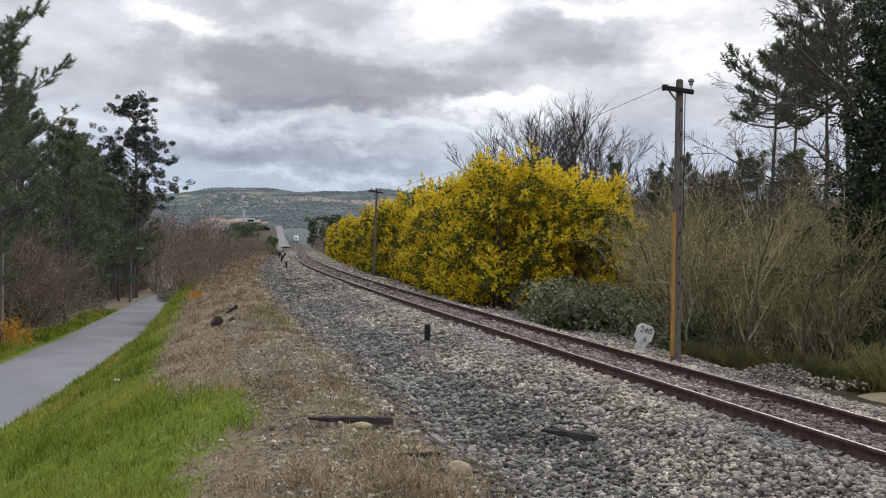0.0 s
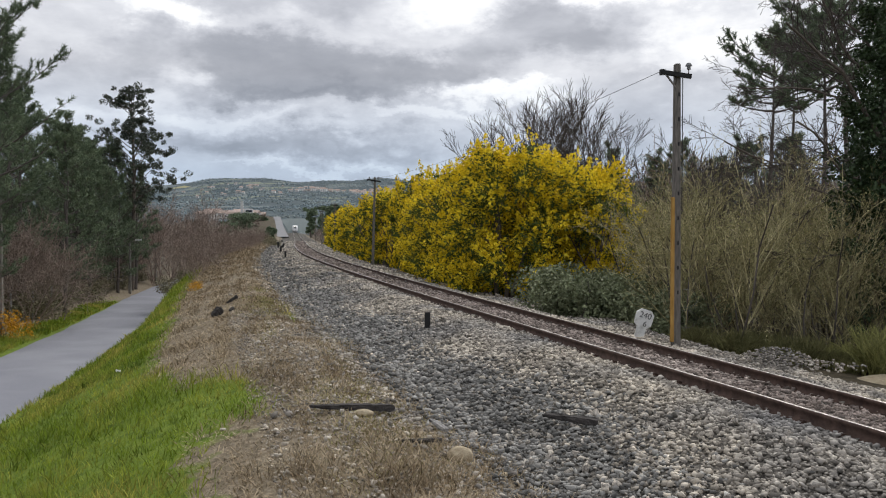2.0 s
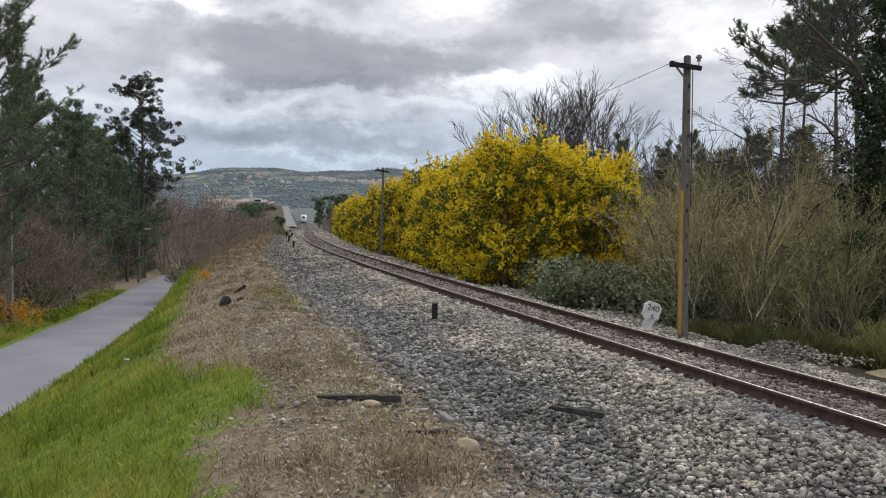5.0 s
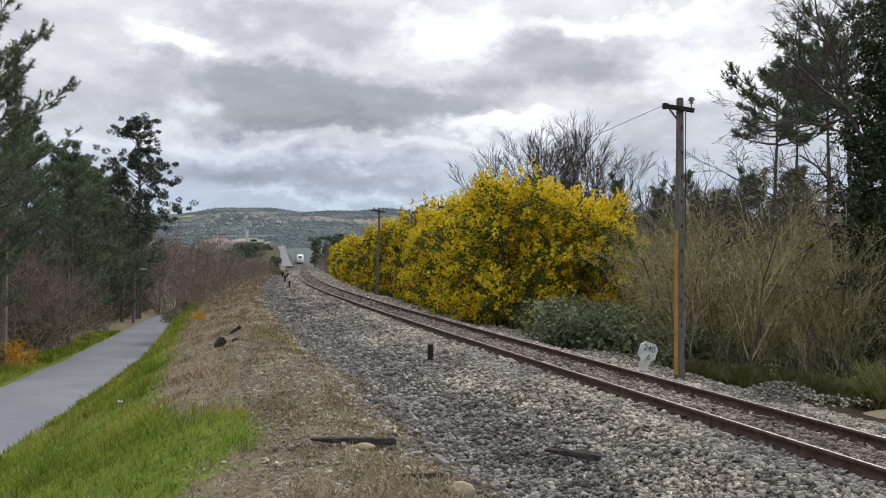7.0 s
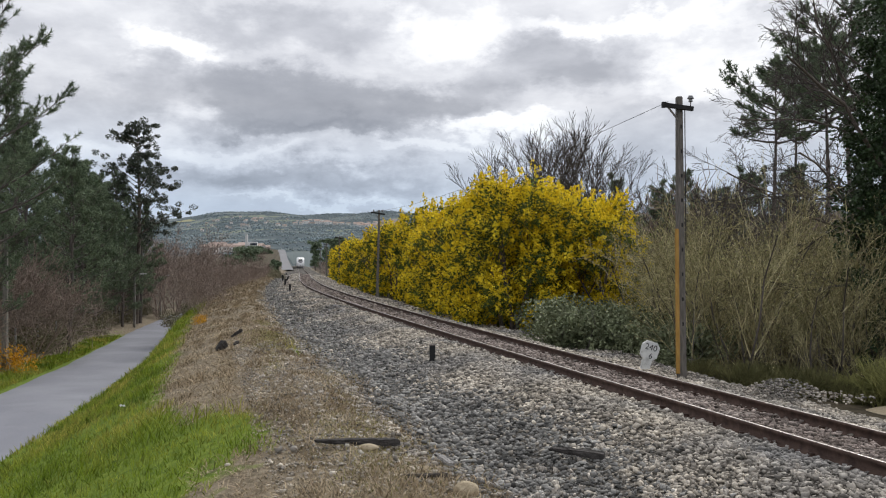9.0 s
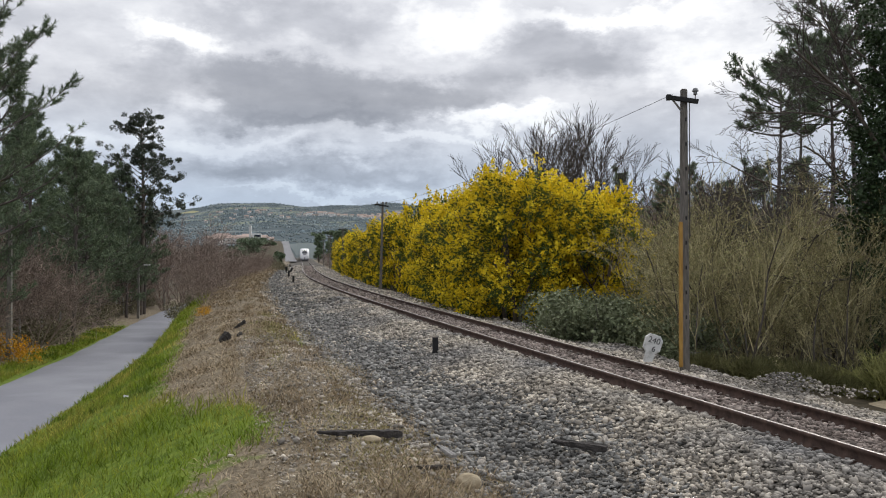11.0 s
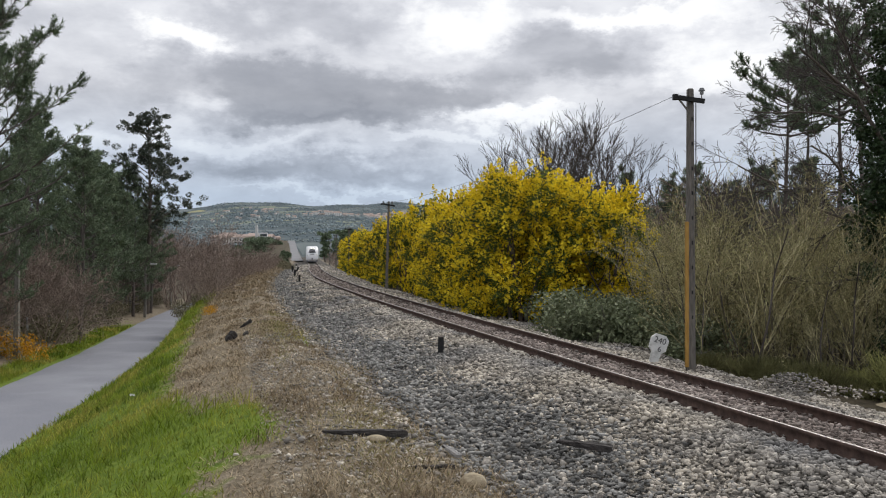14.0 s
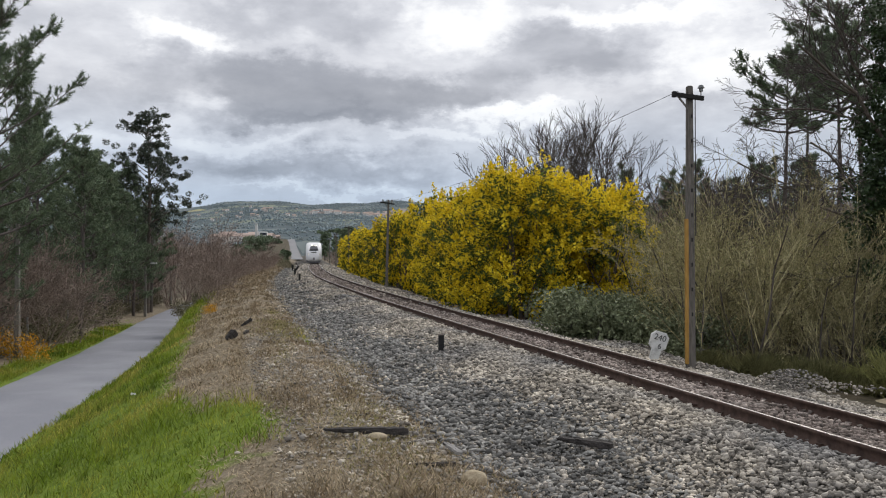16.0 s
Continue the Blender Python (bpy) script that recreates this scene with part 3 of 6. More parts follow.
def scatter_stones(rng, n, d_lo, d_hi, o_lo, o_hi, size, power=1.0, keep=None):
    d = d_lo + (d_hi - d_lo) * rng.uniform(0, 1, n) ** power
    o = rng.uniform(o_lo, o_hi, n)
    if keep is not None:
        k = keep(o, d, rng.uniform(0, 1, n))
        d, o = d[k], o[k]
    x, y = beside(o, d)
    k = x < 0.6 * y + 1.2
    x, y, d = x[k], y[k], d[k]
    z = ground_z(x, y)
    s = size * np.minimum(rng.lognormal(0, 0.36, len(d)), 1.9)
    return np.stack([x, y, z + s * rng.uniform(0.0, 0.5, len(d))], 1), s


def turned(rng, n):
    q = rng.normal(size=(n, 4))
    q /= np.linalg.norm(q, axis=1, keepdims=True)
    w, x, y, z = q.T
    return np.stack([1 - 2 * (y * y + z * z), 2 * (x * y - w * z), 2 * (x * z + w * y), 2 * (x * y + w * z), 1 - 2 * (x * x + z * z), 2 * (y * z - w * x), 2 * (x * z - w * y), 2 * (y * z + w * x), 1 - 2 * (x * x + y * y)], 1).reshape(-1, 3, 3)


def stone_field(name, P, s, rng, material):
    Vs, Fs, base = [], [], 0
    pick = rng.integers(0, len(STONES), len(P))
    for k, (V, F) in enumerate(STONES):
        i = np.where(pick == k)[0]
        if not len(i):
            continue
        R = turned(rng, len(i))
        W = np.einsum("nij,vj->nvi", R, V) * s[i][:, None, None]
        W[:, :, 2] *= 0.66
        W += P[i][:, None, :]
        Vs.append(W.reshape(-1, 3))
        Fs.append((np.arange(len(i)) * len(V))[:, None, None] + F[None] + base)
        base += len(i) * len(V)
    return mesh_arrays(name, np.concatenate(Vs), np.concatenate([f.reshape(-1, 3) for f in Fs]), material)


def build_ballast():
    rng = np.random.default_rng(11)
    ballast = thing("ballast", "loose grey crushed-stone ballast along the track", "ballast", kind="stuff")

    def toe(o, d, u):
        edge = np.where(o < 0, np.maximum(np.clip((o + 5.3) / 1.3, 0.02, 1), 0.05 * (o > -6.6) * (d < 24)), np.clip((4.9 - o) / 0.8, 0.02, 1))
        return (u < edge) & ~((np.abs(o) < 1.3) & (u > 0.8))

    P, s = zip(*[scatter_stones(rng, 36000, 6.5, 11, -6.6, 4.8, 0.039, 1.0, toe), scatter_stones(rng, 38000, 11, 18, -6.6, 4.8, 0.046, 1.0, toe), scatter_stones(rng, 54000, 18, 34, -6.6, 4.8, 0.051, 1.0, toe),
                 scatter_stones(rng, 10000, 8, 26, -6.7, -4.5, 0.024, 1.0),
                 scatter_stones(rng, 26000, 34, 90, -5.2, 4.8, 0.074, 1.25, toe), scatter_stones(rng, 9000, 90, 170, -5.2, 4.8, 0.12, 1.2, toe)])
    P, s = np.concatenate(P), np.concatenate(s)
    o = offset_of(P[:, 0], P[:, 1])
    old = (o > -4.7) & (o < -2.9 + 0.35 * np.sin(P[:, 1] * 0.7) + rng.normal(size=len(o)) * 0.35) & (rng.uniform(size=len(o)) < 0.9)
    inside = np.abs(o) < 0.84
    part("track_bed", stone_field("track_bed", P[inside], s[inside], rng, STONE_RUSTY), None, ballast, "brownish stones between the rails")["kind"] = "stuff"
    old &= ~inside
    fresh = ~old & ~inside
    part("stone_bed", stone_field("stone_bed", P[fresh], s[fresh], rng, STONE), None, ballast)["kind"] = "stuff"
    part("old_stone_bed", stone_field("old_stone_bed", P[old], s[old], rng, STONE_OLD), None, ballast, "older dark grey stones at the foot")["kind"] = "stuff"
    # the stones beside the standing place, one by one
    meshes = []
    for V, F in STONES:
        me = mesh_arrays("stone", V, F, STONE_PART)
        meshes.append(me)
    P, s = scatter_stones(rng, 620, 7.4, 11.0, -4.6, -1.6, 0.046, 1.0)
    for p, k in list(zip(P, s))[:290]:
        ob = new("stone", random.choice(meshes))
        ob.parent = ballast
        ob.matrix_basis = pose(p[0], p[1], p[2] + 0.01, random.uniform(0, 360), random.uniform(0, 360), random.uniform(0, 360)) @ Matrix.Scale(k, 4)


build_ballast()


# ---------------------------------------------------------------- train
WHITE_PAINT = mat("white_train_paint", [(0.74, 0.74, 0.75), (0.82, 0.82, 0.83)], 1.5, 0.35, spec=0.5)
GLASS_DARK = mat("dark_window_glass", [(0.012, 0.014, 0.018), (0.02, 0.022, 0.028)], 2, 0.08, spec=0.6)
GLASS_CAB = mat("grey_cab_glass", [(0.07, 0.075, 0.085), (0.12, 0.125, 0.135)], 2, 0.12, spec=0.6)
GREY_PAINT = mat("grey_skirt_paint", [(0.16, 0.16, 0.17), (0.25, 0.25, 0.26)], 3, 0.6)
BLACK = mat("black_rubber", [(0.012, 0.012, 0.012), (0.03, 0.03, 0.03)], 5, 0.7)
LAMP_ON = mat("lit_headlight", [(0.9, 0.85, 0.7), (0.9, 0.85, 0.7)], 2, 0.3, emit=((1.0, 0.95, 0.85), 2.2))
LAMP_DIM = mat("dim_headlight", [(0.7, 0.68, 0.6), (0.75, 0.72, 0.65)], 2, 0.3, emit=((1.0, 0.93, 0.75), 0.6))
PURPLE = mat("purple_stripe", [(0.10, 0.02, 0.08), (0.14, 0.03, 0.11)], 2, 0.4)


def loft(stations, n=28):
    """A rounded body through stations (y, half width, bottom, top, roundness)."""
    V = []
    a = np.arange(n) * 2 * np.pi / n
    for y, w, lo, hi, e in stations:
        c, s = np.cos(a), np.sin(a)
        x = w * np.sign(c) * np.abs(c) ** e
        z = (hi + lo) / 2 + (hi - lo) / 2 * np.sign(s) * np.abs(s) ** e
        V.append(np.stack([x, np.full(n, y), z], 1))
    V = np.concatenate(V)
    F = [[i * n + j, i * n + (j + 1) % n, (i + 1) * n + (j + 1) % n, (i + 1) * n + j] for i in range(len(stations) - 1) for j in range(n)]
    bm = bmesh.new()
    vs = [bm.verts.new(v) for v in V]
    for f in F:
        bm.faces.new([vs[i] for i in f])
    bm.faces.new(vs[:n][::-1])
    bm.faces.new(vs[-n:])
    bmesh.ops.recalc_face_normals(bm, faces=list(bm.faces))
    for f in bm.faces:
        f.smooth = True
    return bm


def wheelset(parent, y):
    bogie = part("bogie", box(2.0, 2.6, 0.35, Matrix.Translation((0, y, 0.55))), GREY_PAINT, parent, bevel=0.05)
    for dy in (-0.9, 0.9):
        for sx in (-0.84, 0.84):
            part("wheel", tube(0.43, 0.43, 0.12, 20, Matrix.Translation((sx - 0.06, y + dy, 0.43)) @ Matrix.Rotation(radians(90), 4, "Y")), RUST, bogie)


def build_locomotive():
    """The nose points to -y; the origin lies on the rails under the nose."""
    t = thing("locomotive", "white streamlined passenger train head with lit headlights", "train")
    nose = [(0.0, 0.55, 0.75, 1.55, 0.9), (0.12, 0.95, 0.55, 1.95, 0.75), (0.45, 1.25, 0.42, 2.35, 0.6), (1.1, 1.40, 0.36, 2.95, 0.5), (1.9, 1.46, 0.34, 3.55, 0.45), (2.8, 1.48, 0.33, 3.90, 0.4), (4.2, 1.48, 0.33, 4.02, 0.36), (19.0, 1.48, 0.33, 4.02, 0.36), (19.2, 1.40, 0.45, 3.95, 0.4)]
    part("body", loft(nose, 40), WHITE_PAINT, t)

    def on_nose(z):
        zs = [1.55, 1.95, 2.35, 2.95, 3.55, 3.90]
        ys = [0.0, 0.12, 0.45, 1.1, 1.9, 2.8]
        return float(np.interp(z, zs, ys))

    # windscreen wrapped over the slope
    bm = bmesh.new()
    rows, cols = 8, 12
    grid = []
    for i in range(rows + 1):
        z = 2.40 + 1.10 * i / rows
        half = 1.16 - 0.30 * (i / rows) ** 2
        grid.append([bm.verts.new((half * (2 * j / cols - 1), on_nose(z) - 0.12 + 0.42 * abs(2 * j / cols - 1) ** 2.4, z)) for j in range(cols + 1)])
    for i in range(rows):
        for j in range(cols):
            bm.faces.new((grid[i][j], grid[i][j + 1], grid[i + 1][j + 1], grid[i + 1][j]))
    ws = part("windscreen", bm, GLASS_CAB, t, "grey wrapped windscreen")
    sol = ws.modifiers.new("solid", "SOLIDIFY")
    sol.thickness = 0.06
    part("wiper", box(0.03, 0.03, 0.8, Matrix.Translation((0.1, on_nose(2.8) - 0.25, 2.75)) @ Matrix.Rotation(radians(38), 4, "X") @ Matrix.Rotation(radians(25), 4, "Y")), BLACK, ws)
    part("sun_blind", box(1.5, 0.03, 0.30, Matrix.Translation((0, on_nose(2.62) - 0.24, 2.62)) @ Matrix.Rotation(radians(40), 4, "X")), GREY_PAINT, ws)
    for sx in (-1, 1):
        lamp = part("headlight_housing", box(0.22, 0.14, 0.40, Matrix.Translation((1.02 * sx, 0.34, 1.72)) @ Matrix.Rotation(radians(28 * sx), 4, "Z")), GREY_PAINT, t, bevel=0.05)
        part("headlight", tube(0.09, 0.08, 0.06, 16, Matrix.Translation((0.98 * sx, 0.27, 1.78)) @ Matrix.Rotation(radians(90), 4, "X")), LAMP_DIM, lamp, "dim warm headlight")
        part("upper_light", box(0.34, 0.10, 0.17, Matrix.Translation((0.30 * sx, on_nose(3.42) - 0.22, 3.42))), LAMP_ON, t, "lit upper headlight", bevel=0.03)
    part("coupler_cover", box(0.34, 0.12, 0.42, Matrix.Translation((0, 0.0, 0.95))), GREY_PAINT, t, "grey coupler hatch", bevel=0.05)
    part("front_slot", box(0.9, 0.10, 0.16, Matrix.Translation((0, 0.12, 2.08))), BLACK, t, "narrow dark slot", bevel=0.03)
    part("skirt", join(box(2.5, 0.25, 0.5, Matrix.Translation((0, 0.75, 0.42))), box(2.7, 17, 0.4, Matrix.Translation((0, 10, 0.5)))), GREY_PAINT, t, "grey lower apron", bevel=0.05)
    for sx in (-1, 1):
        part("cab_window", box(0.04, 0.9, 0.75, Matrix.Translation((1.47 * sx, 3.9, 2.75))), GLASS_DARK, t, bevel=0.015)
        part("cab_door", box(0.03, 0.7, 1.9, Matrix.Translation((1.48 * sx, 5.1, 2.1))), GREY_PAINT, t, bevel=0.01)
        for k in range(4):
            part("side_grille", box(0.04, 1.6, 0.7, Matrix.Translation((1.47 * sx, 8 + 2.6 * k, 2.9))), GREY_PAINT, t, bevel=0.01)
    wheelset(t, 4.2)
    wheelset(t, 15.5)
    return t


def build_coach():
    t = thing("passenger_coach", "white passenger coach with a dark window band", "train coach", group="coaches of the train")
    part("body", loft([(0.0, 1.38, 0.5, 3.35, 0.4), (0.2, 1.46, 0.4, 3.45, 0.36), (12.8, 1.46, 0.4, 3.45, 0.36), (13.0, 1.38, 0.5, 3.35, 0.4)], 32), WHITE_PAINT, t)
    for sx in (-1, 1):
        for k in range(7):
            part("window", box(0.04, 1.2, 0.8, Matrix.Translation((1.45 * sx, 1.6 + 1.62 * k, 2.15))), GLASS_DARK, t, bevel=0.015)
        part("stripe", box(0.03, 12.2, 0.12, Matrix.Translation((1.455 * sx, 6.5, 1.25))), PURPLE, t)
    wheelset(t, 0.6)
    return t


locomotive = build_locomotive()
coaches = [build_coach()]
for _ in range(4):
    coaches.append(copy_thing(coaches[0], Matrix()))


# ---------------------------------------------------------------- telegraph poles
INSULATOR = mat("grey_glazed_insulator", [(0.13, 0.135, 0.14), (0.22, 0.225, 0.23)], 3, 0.25)
CABLE = mat("dark_cable", [(0.04, 0.04, 0.042), (0.07, 0.07, 0.072)], 3, 0.6)


def build_pole(height=6.75, cover=True, arm=0.72):
    t = thing("telegraph_pole", "weathered concrete telegraph pole with a short crossarm", "telegraph pole", group="poles along the line")
    bm = bmesh.new()
    bmesh.ops.create_cube(bm, size=1, matrix=Matrix.Translation((0, 0, height / 2 - 0.3)) @ Matrix.Diagonal((0.235, 0.17, height + 0.6, 1)))
    for v in bm.verts:
        if v.co.z > 1:
            v.co.x *= 0.62
            v.co.y *= 0.85
    bmesh.ops.bevel(bm, geom=list(bm.edges), offset=0.02, segments=2, affect="EDGES")
    part("shaft", bm, POLE_DARK, t)
    part("crossarm", box(arm, 0.09, 0.11, Matrix.Translation((-0.05, -0.14, height - 0.28)) @ Matrix.Rotation(radians(8), 4, "Y")), BLACK, t, "dark slightly tilted crossarm", bevel=0.015)
    part("arm_end", box(0.1, 0.12, 0.14, Matrix.Translation((-0.05 - arm / 2, -0.14, height - 0.23))), BLACK, t, bevel=0.02)
    part("brace", join(box(0.04, 0.03, 0.42, Matrix.Translation((-0.2, -0.13, height - 0.42)) @ Matrix.Rotation(radians(-38), 4, "Y"))), POLE_DARK, t)
    ins = part("insulator", join(tube(0.05, 0.045, 0.08, 12, Matrix.Translation((0.24, -0.14, height - 0.16))), tube(0.085, 0.05, 0.07, 12, Matrix.Translation((0.24, -0.14, height - 0.08)))), INSULATOR, t, "grey glazed insulator")
    part("pin", tube(0.012, 0.012, 0.14, 8, Matrix.Translation((0.24, -0.14, height - 0.28))), RUST, ins)
    if not cover:
        for sx in (-0.42, 0.30):
            part("insulator", tube(0.06, 0.045, 0.2, 10, Matrix.Translation((sx, -0.14, height - 0.2))), INSULATOR, t, "grey glazed insulator")
    if cover:
        part("pipe_cover", box(0.09, 0.09, height * 0.52, Matrix.Translation((-0.11, -0.10, height * 0.26))), OCHRE, t, "ochre half-round cable cover", bevel=0.03)
        part("down_cable", join(tube(0.012, 0.012, height * 0.5, 8, Matrix.Translation((0.125, -0.05, height * 0.46)))), CABLE, t)
        # step holes are not cut: black blocks paint the shade inside them
        for k in range(9):
            part("painted_step_hole", box(0.04, 0.012, 0.09, Matrix.Translation((0.03, -0.078, 1.2 + 0.6 * k))), BLACK, t)
        for z in (0.55, 1.05):
            bm = bmesh.new()
            V = [bm.verts.new((0.27 * math.cos(a) + 0.22, -0.12 + 0.03 * math.sin(3 * a), z + 0.22 * math.sin(a))) for a in np.linspace(-1.9, 1.9, 18)]
            W = [bm.verts.new((v.co.x, v.co.y, v.co.z + 0.012)) for v in V]
            U = [bm.verts.new((v.co.x + 0.004, v.co.y - 0.012, v.co.z + 0.006)) for v in V]
            for i in range(17):
                bm.faces.new((V[i], V[i + 1], W[i + 1], W[i]))
                bm.faces.new((W[i], W[i + 1], U[i + 1], U[i]))
                bm.faces.new((U[i], U[i + 1], V[i + 1], V[i]))
            part("wire_loop", bm, CABLE, t)
    return t




POLE_SPOTS = [(6.0, 20.5), (-4.35, 65.0), (-13.2, 118.0), (-20.8, 164.0), (-28.2, 210.0)]
pole_top = []
for k, (x, y) in enumerate(POLE_SPOTS):
    if k == 0:
        p = build_pole()
        p.matrix_basis = pose(x, y, -0.12, 0, 0.0, 0)
        z = -0.12
    else:
        if k == 1:
            far_pole = build_pole(6.75, False, 1.05)
            tagged(far_pole, "slim dark telegraph pole beside yellow wattles")
            p = far_pole
        else:
            p = copy_thing(far_pole, Matrix())
        z = CAM_Z - 2.12 if k == 1 else gz(x, y) - 0.1
        p.matrix_basis = pose(x, y, z, 0, 1.3 if k == 1 else 0.3, 0)
    pole_top.append(Vector((x, y - 0.14, z + 6.55)))


def wire(name, a, b, sag, label):
    P = [a.lerp(b, t) - Vector((0, 0, sag * 4 * t * (1 - t))) for t in np.linspace(0, 1, 25)]
    across = (b - a).cross(Vector((0, 0, 1))).normalized()
    ring = [across * 0.007, Vector((0, 0, 0.007)), across * -0.007, Vector((0, 0, -0.007))]
    V = [(p + r)[:] for p in P for r in ring]
    F = [(4 * i + j, 4 * i + (j + 1) % 4, 4 * i + 4 + (j + 1) % 4, 4 * i + 4 + j) for i in range(24) for j in range(4)]
    me = mesh_arrays(name, V, F, CABLE)
    tagged(new(name, me), label, "cable")


for a, b in zip(pole_top, pole_top[1:]):
    wire("overhead_wire", a + Vector((-0.3, 0, 0.05)), b + Vector((-0.3, 0, 0.05)), 0.5, "thin sagging wire between telegraph poles")


# ---------------------------------------------------------------- kilometre marker and short posts
WHITE_SIGN = mat("chalky_white_paint", [(0.42, 0.42, 0.40), (0.62, 0.62, 0.60), (0.70, 0.70, 0.68)], 6, 0.85, 0.004, 30)
SIGN_INK = mat("faded_black_paint", [(0.04, 0.04, 0.045), (0.09, 0.09, 0.09)], 20, 0.8)


def build_marker():
    t = thing("kilometre_marker", "leaning white concrete kilometre marker with black numbers", "marker", pose(4.98, 20.0, 0.06, 0, 17, 4))
    out = [(-0.10, -0.1), (0.10, -0.1), (0.11, 0.22), (0.205, 0.30), (0.215, 0.56), (0.12, 0.66), (-0.12, 0.66), (-0.215, 0.56), (-0.205, 0.30), (-0.11, 0.22)]
    bm = bmesh.new()
    f = bm.faces.new([bm.verts.new((x, -0.05, z)) for x, z in out])
    r = bmesh.ops.extrude_face_region(bm, geom=[f])
    bmesh.ops.translate(bm, verts=[v for v in r["geom"] if isinstance(v, bmesh.types.BMVert)], vec=(0, 0.10, 0))
    bmesh.ops.recalc_face_normals(bm, faces=list(bm.faces))
    part("slab", bm, WHITE_SIGN, t, bevel=0.012)
    for text, x, z, size in (("240", 0.0, 0.455, 0.20), ("6", 0.04, 0.26, 0.19)):
        cu = bpy.data.curves.new("number", "FONT")
        cu.body, cu.size, cu.align_x, cu.extrude = text, size, "CENTER", 0.002
        ob = new("tmp_text", cu)
        me = bpy.data.meshes.new_from_object(ob.evaluated_get(bpy.context.evaluated_depsgraph_get()))
        bpy.data.objects.remove(ob)
        me.materials.clear()
        me.materials.append(SIGN_INK)
        n = part("number", me, None, t, "black painted number")
        n.matrix_basis = pose(x, -0.055, z, 90, 0, 0)


build_marker()


def build_post(x, y, h, w=0.13, lean=0.0):
    t = thing("short_post", "short dark tarred post standing in the ballast", "post", pose(x, y, gz(x, y), 0, lean, 12), group="posts beside the track")
    part("stub", box(w, w * 0.55, h + 0.2, Matrix.Translation((0, 0, h / 2 - 0.1))), BLACK, t, bevel=0.008)
    part("cap", box(w * 1.04, w * 0.6, 0.02, Matrix.Translation((0, 0, h))), SLEEPER, t)


for x, y, h, w, lean in ((-0.04, 18.6, 0.36, 0.12, 0), (-11.05, 65, 0.55, 0.15, 0), (-14.6, 83.2, 0.6, 0.18, 0), (-19.2, 107.7, 0.8, 0.2, -4), (-18.2, 104.5, 0.7, 0.22, 24), (-22.2, 125, 0.5, 0.16, 0), (-27.5, 158, 0.6, 0.2, 0)):
    build_post(x, y, h, w, lean)


# ---------------------------------------------------------------- trees and shrubs
def grow(rng, start, way, length, radius, levels, spread=0.6, kids=4, bend=0.18, up=0.10, shrink=0.62, first=0.35, n_steps=4, last=2):
    """A branching skeleton: P0, P1, R0, R1, level of every segment."""
    out = []
    stack = [(np.array(start, float), np.array(way, float), length, radius, 0)]
    while stack:
        p, w, ln, r, lv = stack.pop()
        w = w / np.linalg.norm(w)
        pts, ws = [p], [w]
        steps = n_steps if lv < 2 else (last if lv == levels else 2)
        for i in range(steps):
            w = w + rng.normal(size=3) * bend + np.array([0, 0, up])
            w /= np.linalg.norm(w)
            p = p + w * ln / steps
            pts.append(p)
            ws.append(w)
        rr = np.linspace(r, r * (0.45 if lv < levels else 0.25), steps + 1)
        for i in range(steps):
            out.append((pts[i], pts[i + 1], rr[i], rr[i + 1], lv))
        if lv < levels:
            n = kids if isinstance(kids, int) else kids[lv]
            for k in range(n):
                f = first + (1 - first) * (k + rng.uniform(0.2, 0.9)) / n
                i = min(int(f * steps), steps - 1)
                q = pts[i] + (pts[i + 1] - pts[i]) * (f * steps - i)
                side = np.cross(ws[i], rng.normal(size=3))
                side /= np.linalg.norm(side) + 1e-9
                sp = spread * rng.uniform(0.7, 1.3)
                stack.append((q, ws[i] * math.cos(sp) + side * math.sin(sp), ln * shrink * rng.uniform(0.75, 1.15) * (1.15 - 0.4 * f), max(np.interp(f, [0, 1], [rr[0], rr[-1]]) * 0.6, 0.004), lv + 1))
    P0, P1 = np.array([o[0] for o in out]), np.array([o[1] for o in out])
    return P0, P1, np.array([o[2] for o in out]), np.array([o[3] for o in out]), np.array([o[4] for o in out])


def limbs(t, stems, material, thin=0.0, fine=None):
    """Every stem becomes a trunk of its own, all the fine wood one crown of twigs."""
    for k in stems:
        a = k[4] < 1
        part("trunk", segments_mesh("trunk", k[0][a], k[1][a], np.maximum(k[2][a], thin), np.maximum(k[3][a], thin), material, 6), None, t)
    P0, P1, R0, R1, lv = (np.concatenate([k[i] for k in stems]) for i in range(5))
    a = lv >= 1
    if a.any():
        part("twig_crown", segments_mesh("twig_crown", P0[a], P1[a], np.maximum(R0[a], thin), np.maximum(R1[a], thin * 0.7), fine or material, 3), None, t)["kind"] = "stuff"


def unit(v):
    return v / (np.linalg.norm(v, axis=-1, keepdims=True) + 1e-9)


